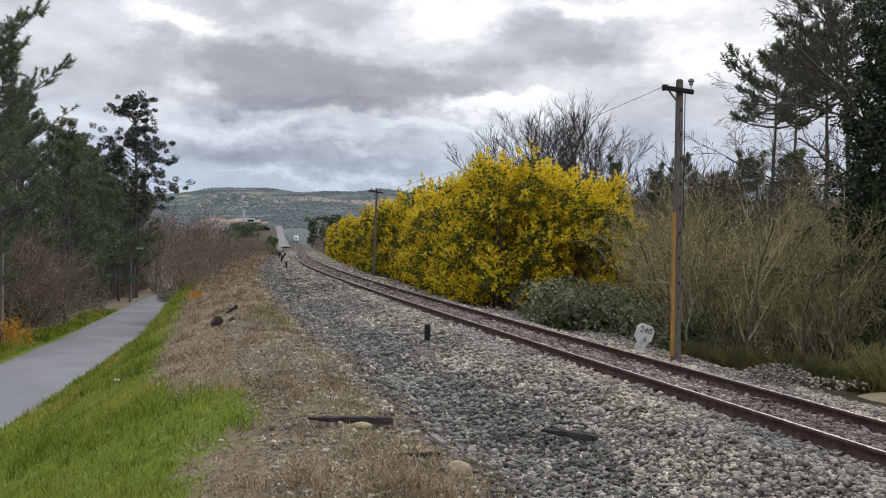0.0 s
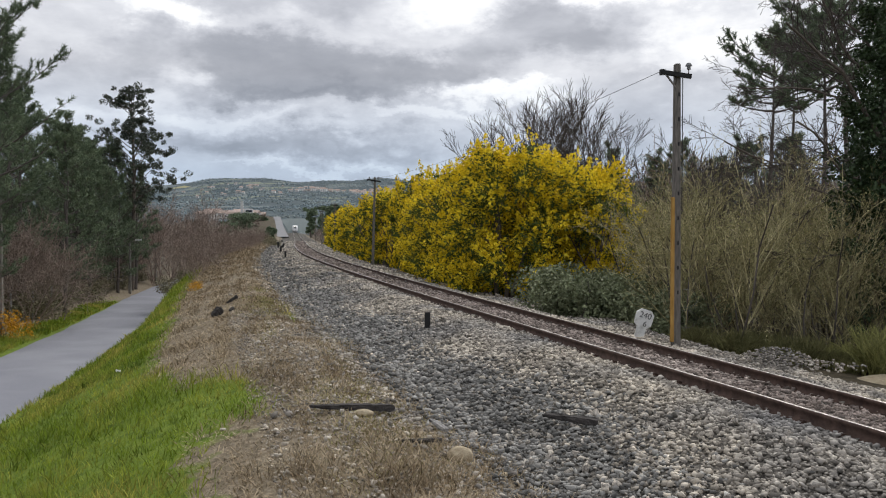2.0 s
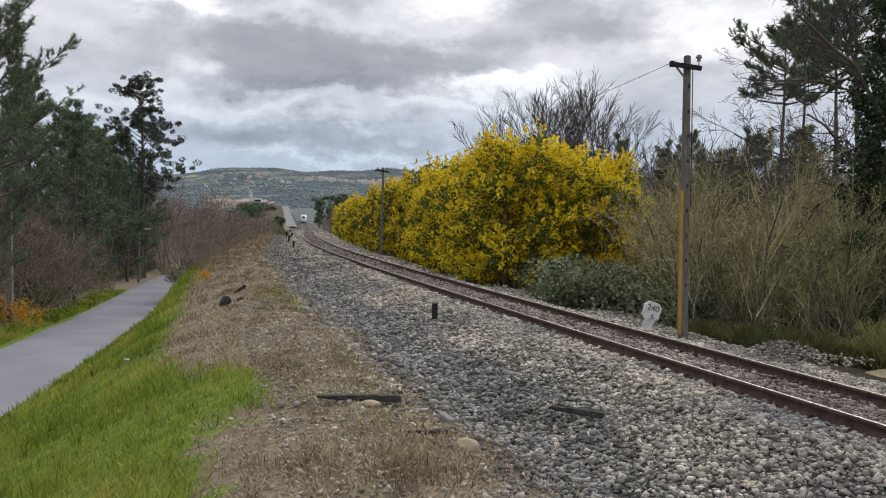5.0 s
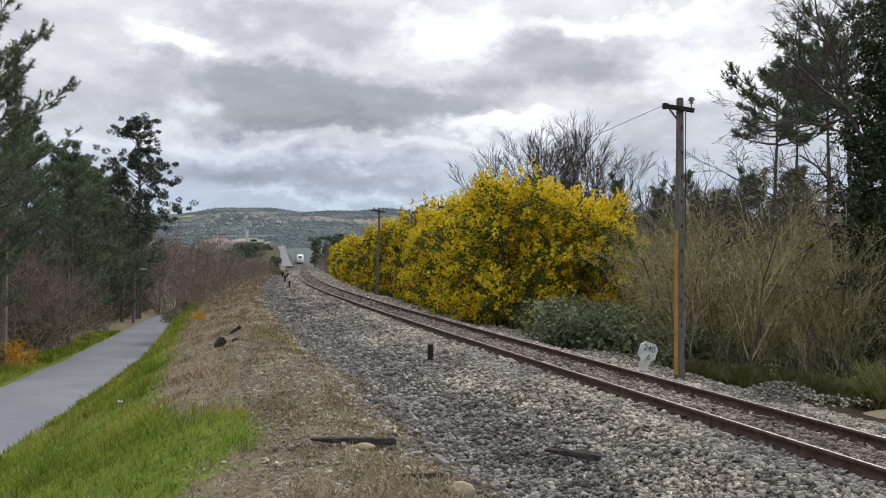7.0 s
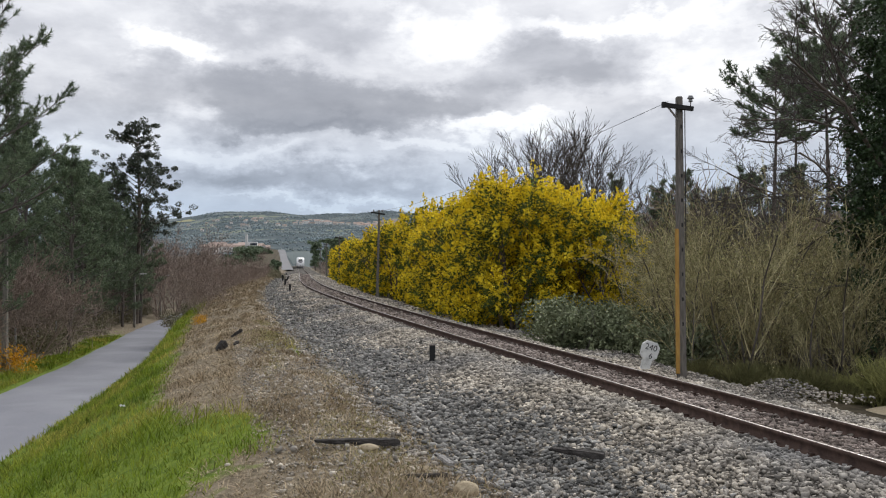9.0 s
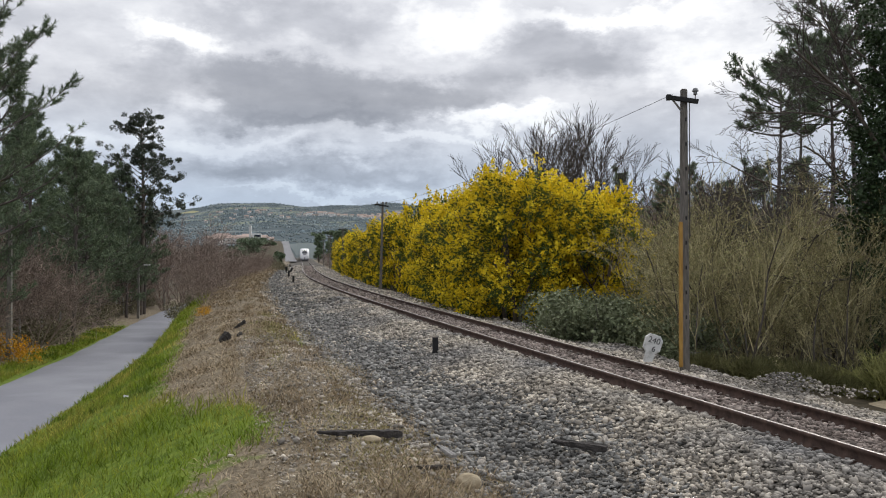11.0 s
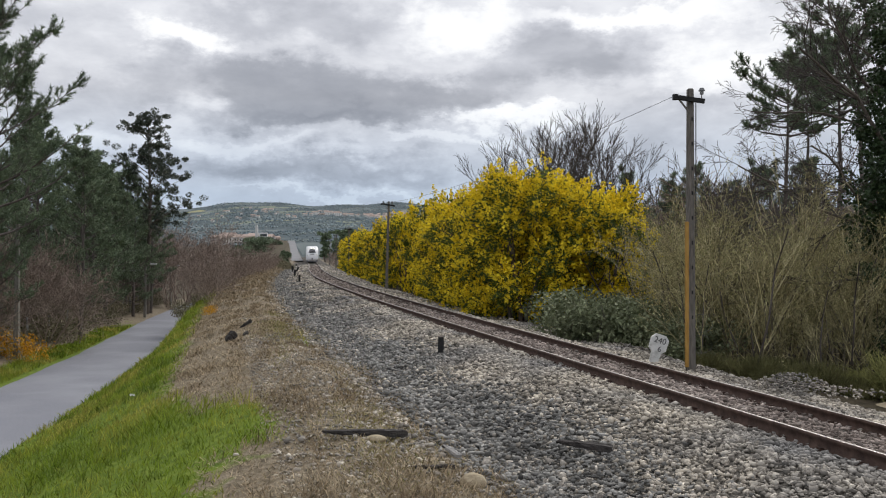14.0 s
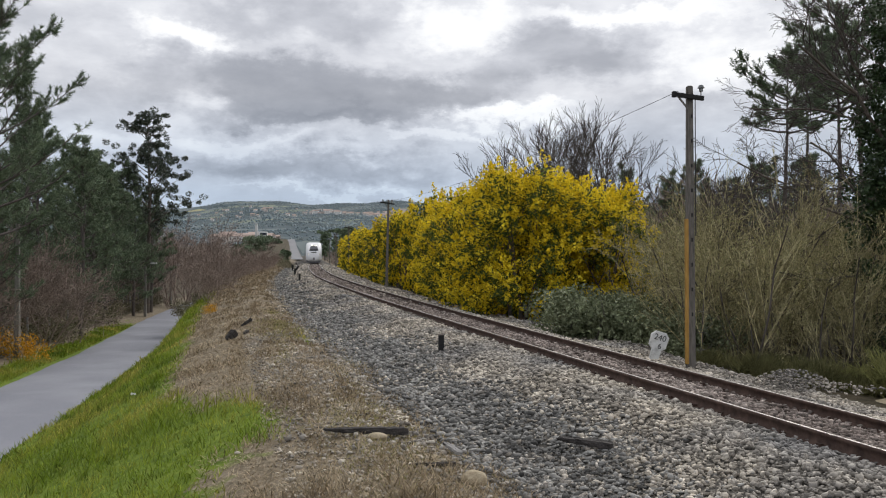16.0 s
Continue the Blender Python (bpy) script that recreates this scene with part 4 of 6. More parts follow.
def build_wattle(seed, h=6.5, w=6.0, n=840, per=30, leaf=1.0):
    """A flowering wattle: lobes of feathery leaf, set with sprays of blossom that point out and up."""
    rng = np.random.default_rng(seed)
    t = thing("wattle_tree", "wattle tree covered in bright yellow blossom", "tree", group="flowering wattles")
    stems = [grow(rng, (rng.normal() * 0.3, rng.normal() * 0.3, -0.3), (rng.normal() * 0.25, rng.normal() * 0.25, 1), h * 0.62, 0.11, 2, 0.5, (5, 4), 0.12, 0.06) for _ in range(3)]
    limbs(t, stems, BARK)
    lobes = 19
    a = np.arange(lobes) * 2.4 + rng.uniform(0, 0.8, lobes)
    zc = np.linspace(0.08, 0.90, lobes) * h
    prof = np.interp(zc / h, [0, 0.15, 0.5, 0.8, 1.0], [0.34, 0.44, 0.46, 0.34, 0.10]) * w
    LC = np.stack([np.cos(a) * prof * 0.66, np.sin(a) * prof * 0.66, zc], 1)
    LR = rng.uniform(0.13, 0.23, lobes) * w * 0.72
    bloom = rng.uniform(0.62, 1.1, lobes)
    i = rng.integers(0, lobes, n)
    d = unit(rng.normal(size=(n, 3)))
    C = LC[i] + d * (LR[i] * rng.uniform(0.55, 1.0, n))[:, None]
    C[:, 2] = np.maximum(C[:, 2], rng.uniform(0.1, 0.7, n))
    axis = unit(d * 0.9 + [0, 0, 0.4] + rng.normal(size=(n, 3)) * 0.35)
    ln = rng.uniform(0.35, 0.8, n)
    open_ = rng.uniform(size=n) < bloom[i] * np.interp(d[:, 2], [-1, 0.2, 1], [0.55, 1.0, 1.1])

    def along(k, count, lo, hi, wide, drop):
        j = np.repeat(k, count)
        g = rng.uniform(lo, hi, len(j))
        return C[j] + axis[j] * (ln[j] * g)[:, None] + rng.normal(size=(len(j), 3)) * (wide * (1.15 - np.clip(g, 0, 1)))[:, None] - [0, 0, drop]

    every = np.arange(n)
    inner = cloud_points(rng, LC, LR * 0.85, int(n * 5 / lobes), 0.9)
    Lf = np.concatenate([along(every, int(per * 0.34), -0.6, 0.45, 0.15, 0.12), along(every[~open_], int(per * 0.6), 0.0, 1.05, 0.09, 0.0), inner])
    part("foliage", leaves_mesh("foliage", Lf, 0.085 * leaf, MIM_LEAF, rng, 0.34, 0.2), None, t, "dull green feathery leaves")
    part("blossom", leaves_mesh("blossom", along(every[open_], per, -0.05, 1.0, 0.12, 0.0), 0.064 * leaf, BLOSSOM, rng, 0.66, 0.1, 0.1), None, t, "yellow blossom sprays")
    return t


CONE = ([0, 0.2, 0.6, 1.0], [0.75, 1.0, 0.68, 0.14])
PLUME = ([0, 0.3, 0.75, 1.0], [0.8, 1.0, 0.9, 0.35])
DOME = ([0, 0.25, 0.6, 1.0], [0.5, 1.0, 1.0, 0.55])


def build_pine(seed, h=9.0, w=4.0, bare=0.25, nb=40, sub=7, needle=18, rise=0.30, shoot=0.46, nl=0.22, nw=0.042, form=CONE, lean=0.0):
    """A pine: a tapered trunk, limbs that curve upwards, side shoots, and every shoot clothed in needles like a brush."""
    rng = np.random.default_rng(seed)
    t = thing("pine_tree", "dark green pine with tufted needles", "tree", group="pines")
    n = 14
    bend = np.cumsum(rng.normal(size=(n + 1, 2)) * 0.05, 0)
    tz = np.linspace(-0.3, h * 0.97, n + 1)
    T = np.stack([bend[:, 0] + lean * tz, bend[:, 1], tz], 1)
    r = np.linspace(0.014 * h, 0.02, n + 1)
    part("trunk", segments_mesh("trunk", T[:-1], T[1:], r[:-1], r[1:], PINE_BARK, 7), None, t)
    P0, P1, R0, R1, SP, SD = [], [], [], [], [], []

    def twig(p, q, r0, r1):
        P0.append(p), P1.append(q), R0.append(r0), R1.append(r1)

    for k in range(nb):
        f = (k + rng.uniform(0, 1)) / nb
        z = (bare + (1 - bare) * f) * h * 0.97
        p = np.array([np.interp(z, tz, T[:, 0]), np.interp(z, tz, T[:, 1]), z])
        ln = w * 0.5 * np.interp(f, *form) * rng.uniform(0.5, 1.25)
        a, el = k * 2.4 + rng.uniform(-0.5, 0.5), rise - 0.25 + 0.5 * f
        pts = [p]
        for i in range(5):
            a += rng.normal() * 0.14
            el += rng.uniform(0.02, 0.16)
            p = p + np.array([math.cos(a) * math.cos(el), math.sin(a) * math.cos(el), math.sin(el)]) * ln / 5
            pts.append(p)
            thick = 0.0045 * h * (1.2 - f)
            twig(pts[-2], p, thick * (1.1 - 0.19 * i), thick * (0.92 - 0.19 * i))
        for j in range(sub + 1):
            g = 1.0 if j == sub else rng.uniform(0.32, 1.0)
            i = min(int(g * 5), 4)
            q0 = pts[i] + (pts[i + 1] - pts[i]) * (g * 5 - i)
            turn = a + (0 if j == sub else rng.choice((-1, 1)) * rng.uniform(0.4, 1.1))
            e = el * 0.6 + rng.uniform(0.1, 0.6)
            way = np.array([math.cos(turn) * math.cos(e), math.sin(turn) * math.cos(e), math.sin(e)])
            q1 = q0 + way * (ln * 0.26 * (1.25 - g) + 0.12)
            twig(q0, q1, 0.016, 0.010)
            for m in range(3):
                d = unit(way + rng.normal(size=3) * (0.0 if m == 0 else 0.55) + [0, 0, 0.2])
                b = q1 if m == 0 else q0 + (q1 - q0) * rng.uniform(0.3, 0.9)
                twig(b, b + d * shoot * 0.8, 0.009, 0.005)
                SP.append(b), SD.append(d * shoot * rng.uniform(0.75, 1.2))
    part("limb_crown", segments_mesh("limb_crown", P0, P1, R0, np.maximum(R1, 0.005), PINE_BARK, 3), None, t)["kind"] = "stuff"
    SP, SD = np.repeat(np.array(SP), needle, 0), np.repeat(np.array(SD), needle, 0)
    m = len(SP)
    d = unit(SD)
    out = unit(np.cross(d, rng.normal(size=(m, 3))))
    tilt = rng.uniform(0.45, 1.25, m)[:, None]
    A = SP + SD * rng.uniform(0.1, 1.0, m)[:, None]
    way = d * np.cos(tilt) + out * np.sin(tilt)
    side = unit(np.cross(way, rng.normal(size=(m, 3)))) * nw / 2
    V = np.stack([A - side, A + side, A + way * (nl * rng.uniform(0.7, 1.2, m))[:, None]], 1).reshape(-1, 3)
    part("needle_crown", mesh_arrays("needle_crown", V, np.arange(len(V)).reshape(-1, 3), PINE), None, t, "tufts of dark green needles")
    return t


def build_bare(seed, h=9.0, kids=(6, 5, 5), material=None, spread=0.5, r=0.10, stems=1, label="", name="bare_tree", group="bare trees", bend=0.16, thin=0.0, category="tree", leanx=0.2, shrink=0.6, lvl=None):
    rng = np.random.default_rng(seed)
    t = thing(name, label or "leafless tree with fine grey-brown branches", category, group=group)
    S = [grow(rng, (rng.normal() * 0.25 * (stems > 1), rng.normal() * 0.25 * (stems > 1), -0.25), (rng.normal() * leanx, rng.normal() * leanx, 1), h * rng.uniform(0.55, 0.72), r, lvl or len(kids), spread, kids, bend, 0.07, shrink, last=1 if stems > 1 else 2) for _ in range(stems)]
    limbs(t, S, material or TWIG, thin)
    return t


def build_euca(seed, h=19.0):
    rng = np.random.default_rng(seed)
    t = thing("eucalyptus_tree", "tall eucalyptus with dark ragged leaf clumps", "tree")
    n = 10
    T = np.stack([0.25 * np.sin(np.linspace(0, 3, n)), np.zeros(n), np.linspace(-0.3, h * 0.97, n)], 1)
    r = np.linspace(0.28, 0.04, n)
    part("trunk", segments_mesh("trunk", T[:-1], T[1:], r[:-1], r[1:], BARK, 8), None, t)
    # heights, reach and side of the limbs: a narrow top, a gap, a wide lower crown
    P0, P1, R0, R1, C, R = [], [], [], [], [], []
    for k in range(58):
        f = 0.38 + 0.62 * ((k + rng.uniform(0, 1)) / 58) ** 1.15
        reach = np.interp(f, [0.38, 0.55, 0.68, 0.76, 0.82, 0.9, 1.0], [4.6, 5.4, 4.6, 1.3, 2.2, 2.5, 0.9]) * rng.uniform(0.5, 1.1)
        a = rng.uniform(0, 2 * np.pi)
        p = np.array([np.interp(f * h * 0.97, T[:, 2], T[:, 0]), 0, f * h * 0.97])
        for i in range(4):
            q = p + np.array([math.cos(a), math.sin(a), 0.65 - 0.1 * i]) * reach / 4 + rng.normal(size=3) * 0.1
            P0.append(p), P1.append(q), R0.append(0.055 - 0.012 * i), R1.append(0.043 - 0.012 * i)
            if i >= 1:
                for _ in range(2):
                    C.append(q + rng.normal(size=3) * 0.34)
                    R.append(rng.uniform(0.24, 0.50))
            p = q
    part("limb_crown", segments_mesh("limb_crown", P0, P1, R0, np.maximum(R1, 0.01), BARK, 3), None, t)["kind"] = "stuff"
    pts = cloud_points(rng, np.array(C), np.array(R), 60, 0.7)
    part("foliage", leaves_mesh("foliage", pts, 0.13, EUCA, rng, 0.32, 0.0, 0.5), None, t, "dark narrow leaves")
    return t


def build_thicket(seed, h=5.4, stems=8):
    """Thin upright leafless saplings, mossy, with buds and a few withered leaves."""
    rng = np.random.default_rng(seed)
    t = thing("sapling_thicket", "thicket of leafless olive-brown saplings", "shrub", group="thickets")
    S = [grow(rng, (rng.normal() * 0.5, rng.normal() * 0.5, -0.25), (rng.normal() * 0.22, rng.normal() * 0.22, 1), h * rng.uniform(0.5, 0.8), 0.032, 3, 0.5, (9, 6, 3), 0.16, 0.05, 0.5, 0.12, last=1) for _ in range(stems)]
    limbs(t, S, TWIG, 0.005, TWIG_OLIVE)
    ends = np.concatenate([k[1][k[4] >= 2] for k in S])
    C = ends[rng.integers(0, len(ends), 4200)] + rng.normal(size=(4200, 3)) * 0.12
    part("bud", leaves_mesh("bud", C, 0.030, BUD, rng, 0.5), None, t)["kind"] = "stuff"
    return t


def build_broom(seed, w=1.6, h=1.3, n=340, material=None, label="dark green broom bush with thin stems"):
    """A broom: green wiry stems that fan out from the root."""
    rng = np.random.default_rng(seed)
    t = thing("broom_bush", label, "bush", group="broom bushes")
    a = rng.uniform(0, 2 * np.pi, n)
    base = np.stack([rng.normal(size=n) * w * 0.2, rng.normal(size=n) * w * 0.2, np.full(n, -0.05)], 1)
    out = rng.uniform(0.05, 0.75, n)
    way = unit(np.stack([np.cos(a) * out, np.sin(a) * out, np.ones(n)], 1))
    L = h * rng.uniform(0.5, 1.05, n)
    mid = base + way * (L * 0.5)[:, None]
    way2 = unit(way + rng.normal(size=(n, 3)) * 0.2 + np.stack([np.cos(a), np.sin(a), np.zeros(n)], 1) * 0.15)
    tip = mid + way2 * (L * 0.5)[:, None]
    j = np.repeat(np.arange(n), 5)
    g = rng.uniform(0, 0.8, len(j))[:, None]
    p = mid[j] + (tip - mid)[j] * g
    q = p + unit(way2[j] + rng.normal(size=(len(j), 3)) * 0.4) * (h * rng.uniform(0.15, 0.35, len(j)))[:, None]
    part("stem_tangle", segments_mesh("stem_tangle", np.concatenate([base, mid, p]), np.concatenate([mid, tip, q]), np.concatenate([np.full(2 * n, 0.009), np.full(len(j), 0.008)]),
                                     np.concatenate([np.full(2 * n, 0.007), np.full(len(j), 0.003)]), material or BROOM, 3), None, t)["kind"] = "stuff"
    return t


def build_ivy_tree(seed):
    """An old leaning-limbed tree, its trunk and limb roots wrapped in ivy, bare boughs reaching out over the thicket."""
    rng = np.random.default_rng(seed)
    t = thing("ivy_clad_tree", "old bare tree with trunk wrapped in dark ivy", "tree")
    n = 12
    T = np.stack([0.35 * np.sin(np.linspace(0, 2.6, n)), 0.2 * np.sin(np.linspace(0, 4, n)), np.linspace(-0.3, 12.5, n)], 1)
    r = np.linspace(0.26, 0.07, n)
    part("trunk", segments_mesh("trunk", T[:-1], T[1:], r[:-1], r[1:], BARK, 8), None, t)
    twigs, C = [], []
    # height, sideways, towards the line, up, length, thickness
    for z, sx, sy, up, ln, rad in ((3.2, -1, -0.3, 0.02, 4.4, 0.055), (4.3, -1, 0.1, 0.0, 5.0, 0.07), (4.9, -1, -0.35, 0.32, 4.8, 0.07), (5.6, -1, 0.3, 0.25, 4.4, 0.06), (6.2, -0.8, -0.1, 0.85, 5.4, 0.09), (7.0, -1, 0.5, 0.5, 4.6, 0.06),
                                (7.6, -0.55, -0.3, 1.0, 4.6, 0.07), (8.4, -0.8, 0.2, 0.9, 3.8, 0.05), (9.2, -0.4, 0.3, 1.0, 3.6, 0.05), (4.4, 0.8, -0.4, 0.6, 4.0, 0.07), (6.5, 0.9, 0.3, 0.7, 4.0, 0.07), (5.2, 0.1, -1, 0.5, 3.4, 0.06)):
        root = np.array([np.interp(z, T[:, 2], T[:, 0]), np.interp(z, T[:, 2], T[:, 1]), z])
        S = grow(rng, root, (sx, sy, up), ln, rad * 0.72, 3, 0.62, (9, 7, 5), 0.14, -0.005, 0.42, 0.25, 6)
        a = S[4] < 1
        part("limb", segments_mesh("limb", S[0][a], S[1][a], S[2][a], np.maximum(S[3][a], 0.012), BARK, 6), None, t)
        twigs.append([v[~a] for v in S])
        way = unit(np.array([sx, sy, up]))
        for g in rng.uniform(0.0, 0.34, 9):
            C.append(root + way * ln * g + rng.normal(size=3) * 0.16)
    P0, P1, R0, R1, lv = (np.concatenate([k[i] for k in twigs]) for i in range(5))
    part("twig_crown", segments_mesh("twig_crown", P0, P1, np.maximum(R0, 0.007), np.maximum(R1, 0.005), TWIG, 3), None, t)["kind"] = "stuff"
    zz = rng.uniform(0.2, 11.5, 150)
    aa = rng.uniform(0, 2 * np.pi, 150)
    rr = np.interp(zz, [0, 3, 7, 11.5], [0.45, 0.65, 0.95, 0.8]) * rng.uniform(0.3, 1.15, 150)
    C = np.concatenate([np.array(C), np.stack([np.cos(aa) * rr, np.sin(aa) * rr, zz], 1)])
    part("ivy", leaves_mesh("ivy", cloud_points(rng, C, rng.uniform(0.2, 0.45, len(C)), 130, 0.9), 0.05, IVY, rng, 0.75), None, t, "dark glossy ivy leaves")
    return t


def build_bush(seed, w=3.0, h=1.6, n=4500, size=0.05, material=None, name="bramble_bush", label="", category="bush", group="", twigs=True, twig_mat=None):
    rng = np.random.default_rng(seed)
    t = thing(name, label or "dense grey-green bramble bush", category, group=group)
    k = 26
    C = np.stack([rng.normal(size=k) * w * 0.23, rng.normal(size=k) * w * 0.2, rng.uniform(0.05, 0.72, k) * h], 1)
    C[:, 2] *= np.exp(-((C[:, 0] / w) ** 2) * 2.0)
    R = rng.uniform(0.16, 0.28, k) * min(w, h * 2)
    pts = cloud_points(rng, C, R, n // k, 0.8)
    pts[:, 2] = np.abs(pts[:, 2])
    if twigs:
        S = [grow(rng, (rng.normal() * w * 0.2, rng.normal() * w * 0.2, -0.1), (rng.normal() * 0.6, rng.normal() * 0.6, 1), h * 0.8, 0.015, 1, 0.7, (5,), 0.3, -0.02) for _ in range(9)]
        limbs(t, S, twig_mat or TWIG)
    part("foliage", leaves_mesh("foliage", pts, size, material or BRAMBLE, rng, 0.6), None, t)
    return t


def put(ob, x, y, turn=0.0, scale=1.0, dz=0.0, z=None, stretch=(1, 1, 1)):
    ob.matrix_basis = pose(x, y, (gz(x, y) if z is None else z) + dz, 0, 0, turn) @ Matrix.Diagonal((scale * stretch[0], scale * stretch[1], scale * stretch[2], 1))


def spread(protos, spots):
    """Each prototype stands at the first spot that calls for it; the rest are copies. Spots: which, x, y, turn, scale, height stretch."""
    used = set()
    for k, x, y, turn, sc, hs in spots:
        ob = protos[k]
        if k in used:
            ob = copy_thing(ob, Matrix())
            ob.scale = (1, 1, 1)
        used.add(k)
        put(ob, x, y, turn, sc, dz=-0.12, stretch=(1, 1, hs))


def plant_all():
    rng = np.random.default_rng(21)
    # flowering wattles on the right of the line
    wat = [build_wattle(k, 6.5, 6.0) for k in (1, 2, 3, 4)] + [build_wattle(k, 6.5, 6.0, 560, 18, 1.45) for k in (5, 6)]
    spread(wat, [(0, 3.4, 36.5, 20, 1.06, 1.00), (1, 6.3, 37.6, 200, 1.02, 1.02), (2, 2.4, 41.5, 90, 1.02, 1.06), (3, 5.2, 41, 150, 1.06, 1.04), (0, 7.5, 39.5, 140, 1, 1.08),
                 (1, 1.4, 48, 40, 0.98, 1.00), (2, 3.2, 52, 300, 1.1, 1.10), (0, 0.4, 56, 80, 0.95, 1.00), (3, 0.6, 61, 10, 1.1, 1.05),
                 (4, -3.2, 74, 250, 0.95, 1.10), (5, -0.6, 70, 130, 1.05, 1.28), (4, -5.0, 83, 30, 1, 1.07), (5, -6.4, 92, 60, 1, 1.04), (4, -3.8, 88, 60, 1.05, 1.16),
                 (5, -8.9, 103, 180, 1, 0.99), (4, -10.7, 115, 220, 1, 1.01), (5, -12.8, 129, 20, 1, 0.99), (4, -14.9, 143, 90, 1, 0.99), (5, -17.1, 158, 10, 1, 1.01), (4, -20.1, 178, 10, 1, 1.01)])
    # leafless trees behind them
    bare = [build_bare(31, 13, (8, 7, 7), spread=0.45, bend=0.13, thin=0.013, shrink=0.5, leanx=0.07), build_bare(32, 12, (8, 7, 6), spread=0.45, bend=0.13, r=0.11, thin=0.013, shrink=0.5, leanx=0.07), build_bare(33, 13.5, (8, 7, 6), spread=0.4, bend=0.13, thin=0.013, shrink=0.5, leanx=0.07)]
    spread(bare, [(0, 5.5, 50, 0, 1.0, 1.0), (1, 8.0, 52, 80, 1.1, 1.0), (2, 4.8, 53, 200, 0.85, 1.0), (0, 9.8, 50, 120, 1.05, 1.05), (1, 11.0, 53, 10, 0.95, 0.95), (2, 7.0, 56, 60, 1.1, 1.05), (1, 6.6, 49, 260, 0.95, 1.0), (2, 10.4, 56, 20, 1.0, 1.0), (0, 4.8, 47.5, 130, 0.9, 1.0), (1, 5.6, 54, 330, 1.05, 1.0), (2, 8.8, 47, 250, 0.9, 1.0), (0, 7.6, 49, 300, 0.95, 1.05), (1, 4.4, 50, 100, 0.7, 1.0), (2, 9.4, 53.5, 170, 1.05, 1.0), (0, 6.2, 57, 20, 1.1, 1.0), (1, 11.8, 49, 220, 0.9, 1.0),
                  (2, 12.8, 42, 300, 0.8, 0.9), (0, 14.0, 40, 50, 0.75, 0.9), (1, 16.5, 44, 150, 0.85, 0.9), (2, 11.6, 38, 10, 0.62, 0.9), (1, 10.5, 36, 70, 0.52, 0.9), (0, 1.0, 66, 90, 0.42, 1.0), (1, 2.0, 64, 190, 0.52, 1.0), (0, 12.4, 35, 200, 0.55, 1.0),
                  (2, 11.6, 30.5, 200, 0.6, 1.0), (1, 11.6, 33.5, 300, 0.55, 1.0), (0, 10.2, 33, 40, 0.6, 1.0), (1, 9.4, 35, 140, 0.62, 1.0), (2, 14.2, 36, 20, 0.7, 1.0)])
    # thickets of thin leafless saplings
    sap = [build_thicket(k) for k in (41, 42, 43)]
    spots = [(i % 3, x, y, rng.uniform(0, 360), rng.uniform(0.9, 1.2), rng.uniform(0.9, 1.15)) for i, (x, y) in enumerate(
        [(8.0, 25.5), (9.2, 24.5), (10.4, 25), (11.6, 23.8), (12.8, 24.4), (14.0, 23), (8.6, 28), (10.0, 28.5), (11.4, 27.5), (13.0, 28), (14.6, 27), (16.0, 25), (8.4, 31), (9.6, 32), (11.4, 31.5), (13.3, 32), (15.6, 31), (18, 29),
         (11, 36), (13, 37), (15, 36), (18, 34), (21, 33), (10.5, 40), (13.5, 42), (17, 41), (20.5, 39), (24, 37), (15, 25.5)])]
    spread(sap, spots)
    # taller brown growth further back
    red = [build_bare(k, 6.5, (6, 5, 3), TWIG_RED, 0.65, 0.04, 6, "dense reddish-brown leafless thicket", "brown_thicket", "brown thickets", 0.26, 0.013, "shrub", 0.35) for k in (44, 45)]
    spots = [(i % 2, x, y, rng.uniform(0, 360), sc * rng.uniform(0.9, 1.15), rng.uniform(0.9, 1.1)) for i, (x, y, sc) in enumerate(
        [(12, 48, 1.5), (15, 50, 1.6), (18, 48, 1.6), (22, 47, 1.6), (26, 46, 1.6), (30, 46, 1.6), (14, 60, 1.7), (19, 60, 1.6), (25, 60, 1.6), (31, 60, 1.6), (37, 58, 1.6), (9.5, 60, 1.5),
         (17, 80, 1.8), (25, 82, 1.8), (33, 80, 1.8), (42, 80, 1.9), (51, 78, 1.9)])]
    # shrubs between the lane and the line, and along the far side of the lane
    for i in range(30):
        d = 49 + 100 * (i / 30) ** 1.15
        x, y = beside(rng.uniform(-9.2, -7.4) + (1.2 if d > 85 else 0.0) * (i % 2), d)
        spots.append((i % 2, float(x), float(y), rng.uniform(0, 360), rng.uniform(0.42, 0.56), rng.uniform(0.85, 1.1)))
    for i in range(26):
        d = 30 + 80 * (i / 26) ** 1.1
        x, y = beside(float(road_mid(d)) - rng.uniform(4.6, 7.0), d)
        spots.append((i % 2, float(x), float(y), rng.uniform(0, 360), rng.uniform(0.6, 0.95), rng.uniform(0.85, 1.1)))
    for i in range(16):
        d = 185 + 14 * i
        x, y = beside(-rng.uniform(13, 24) if i % 3 else 6.5, d)
        spots.append((i % 2, float(x), float(y), rng.uniform(0, 360), rng.uniform(0.6, 1.0), 0.9))
    for i in range(16):
        d = 290 + 9 * i
        x, y = beside(-rng.uniform(12.5, 19), d)
        spots.append((i % 2, float(x), float(y), rng.uniform(0, 360), rng.uniform(0.3, 0.55), 0.8))
    for i in range(26):
        d = 96 + 150 * (i / 26)
        x, y = beside(-rng.uniform(5.8, 12.5), d)
        spots.append((i % 2, float(x), float(y), rng.uniform(0, 360), rng.uniform(0.28, 0.45), 0.9))
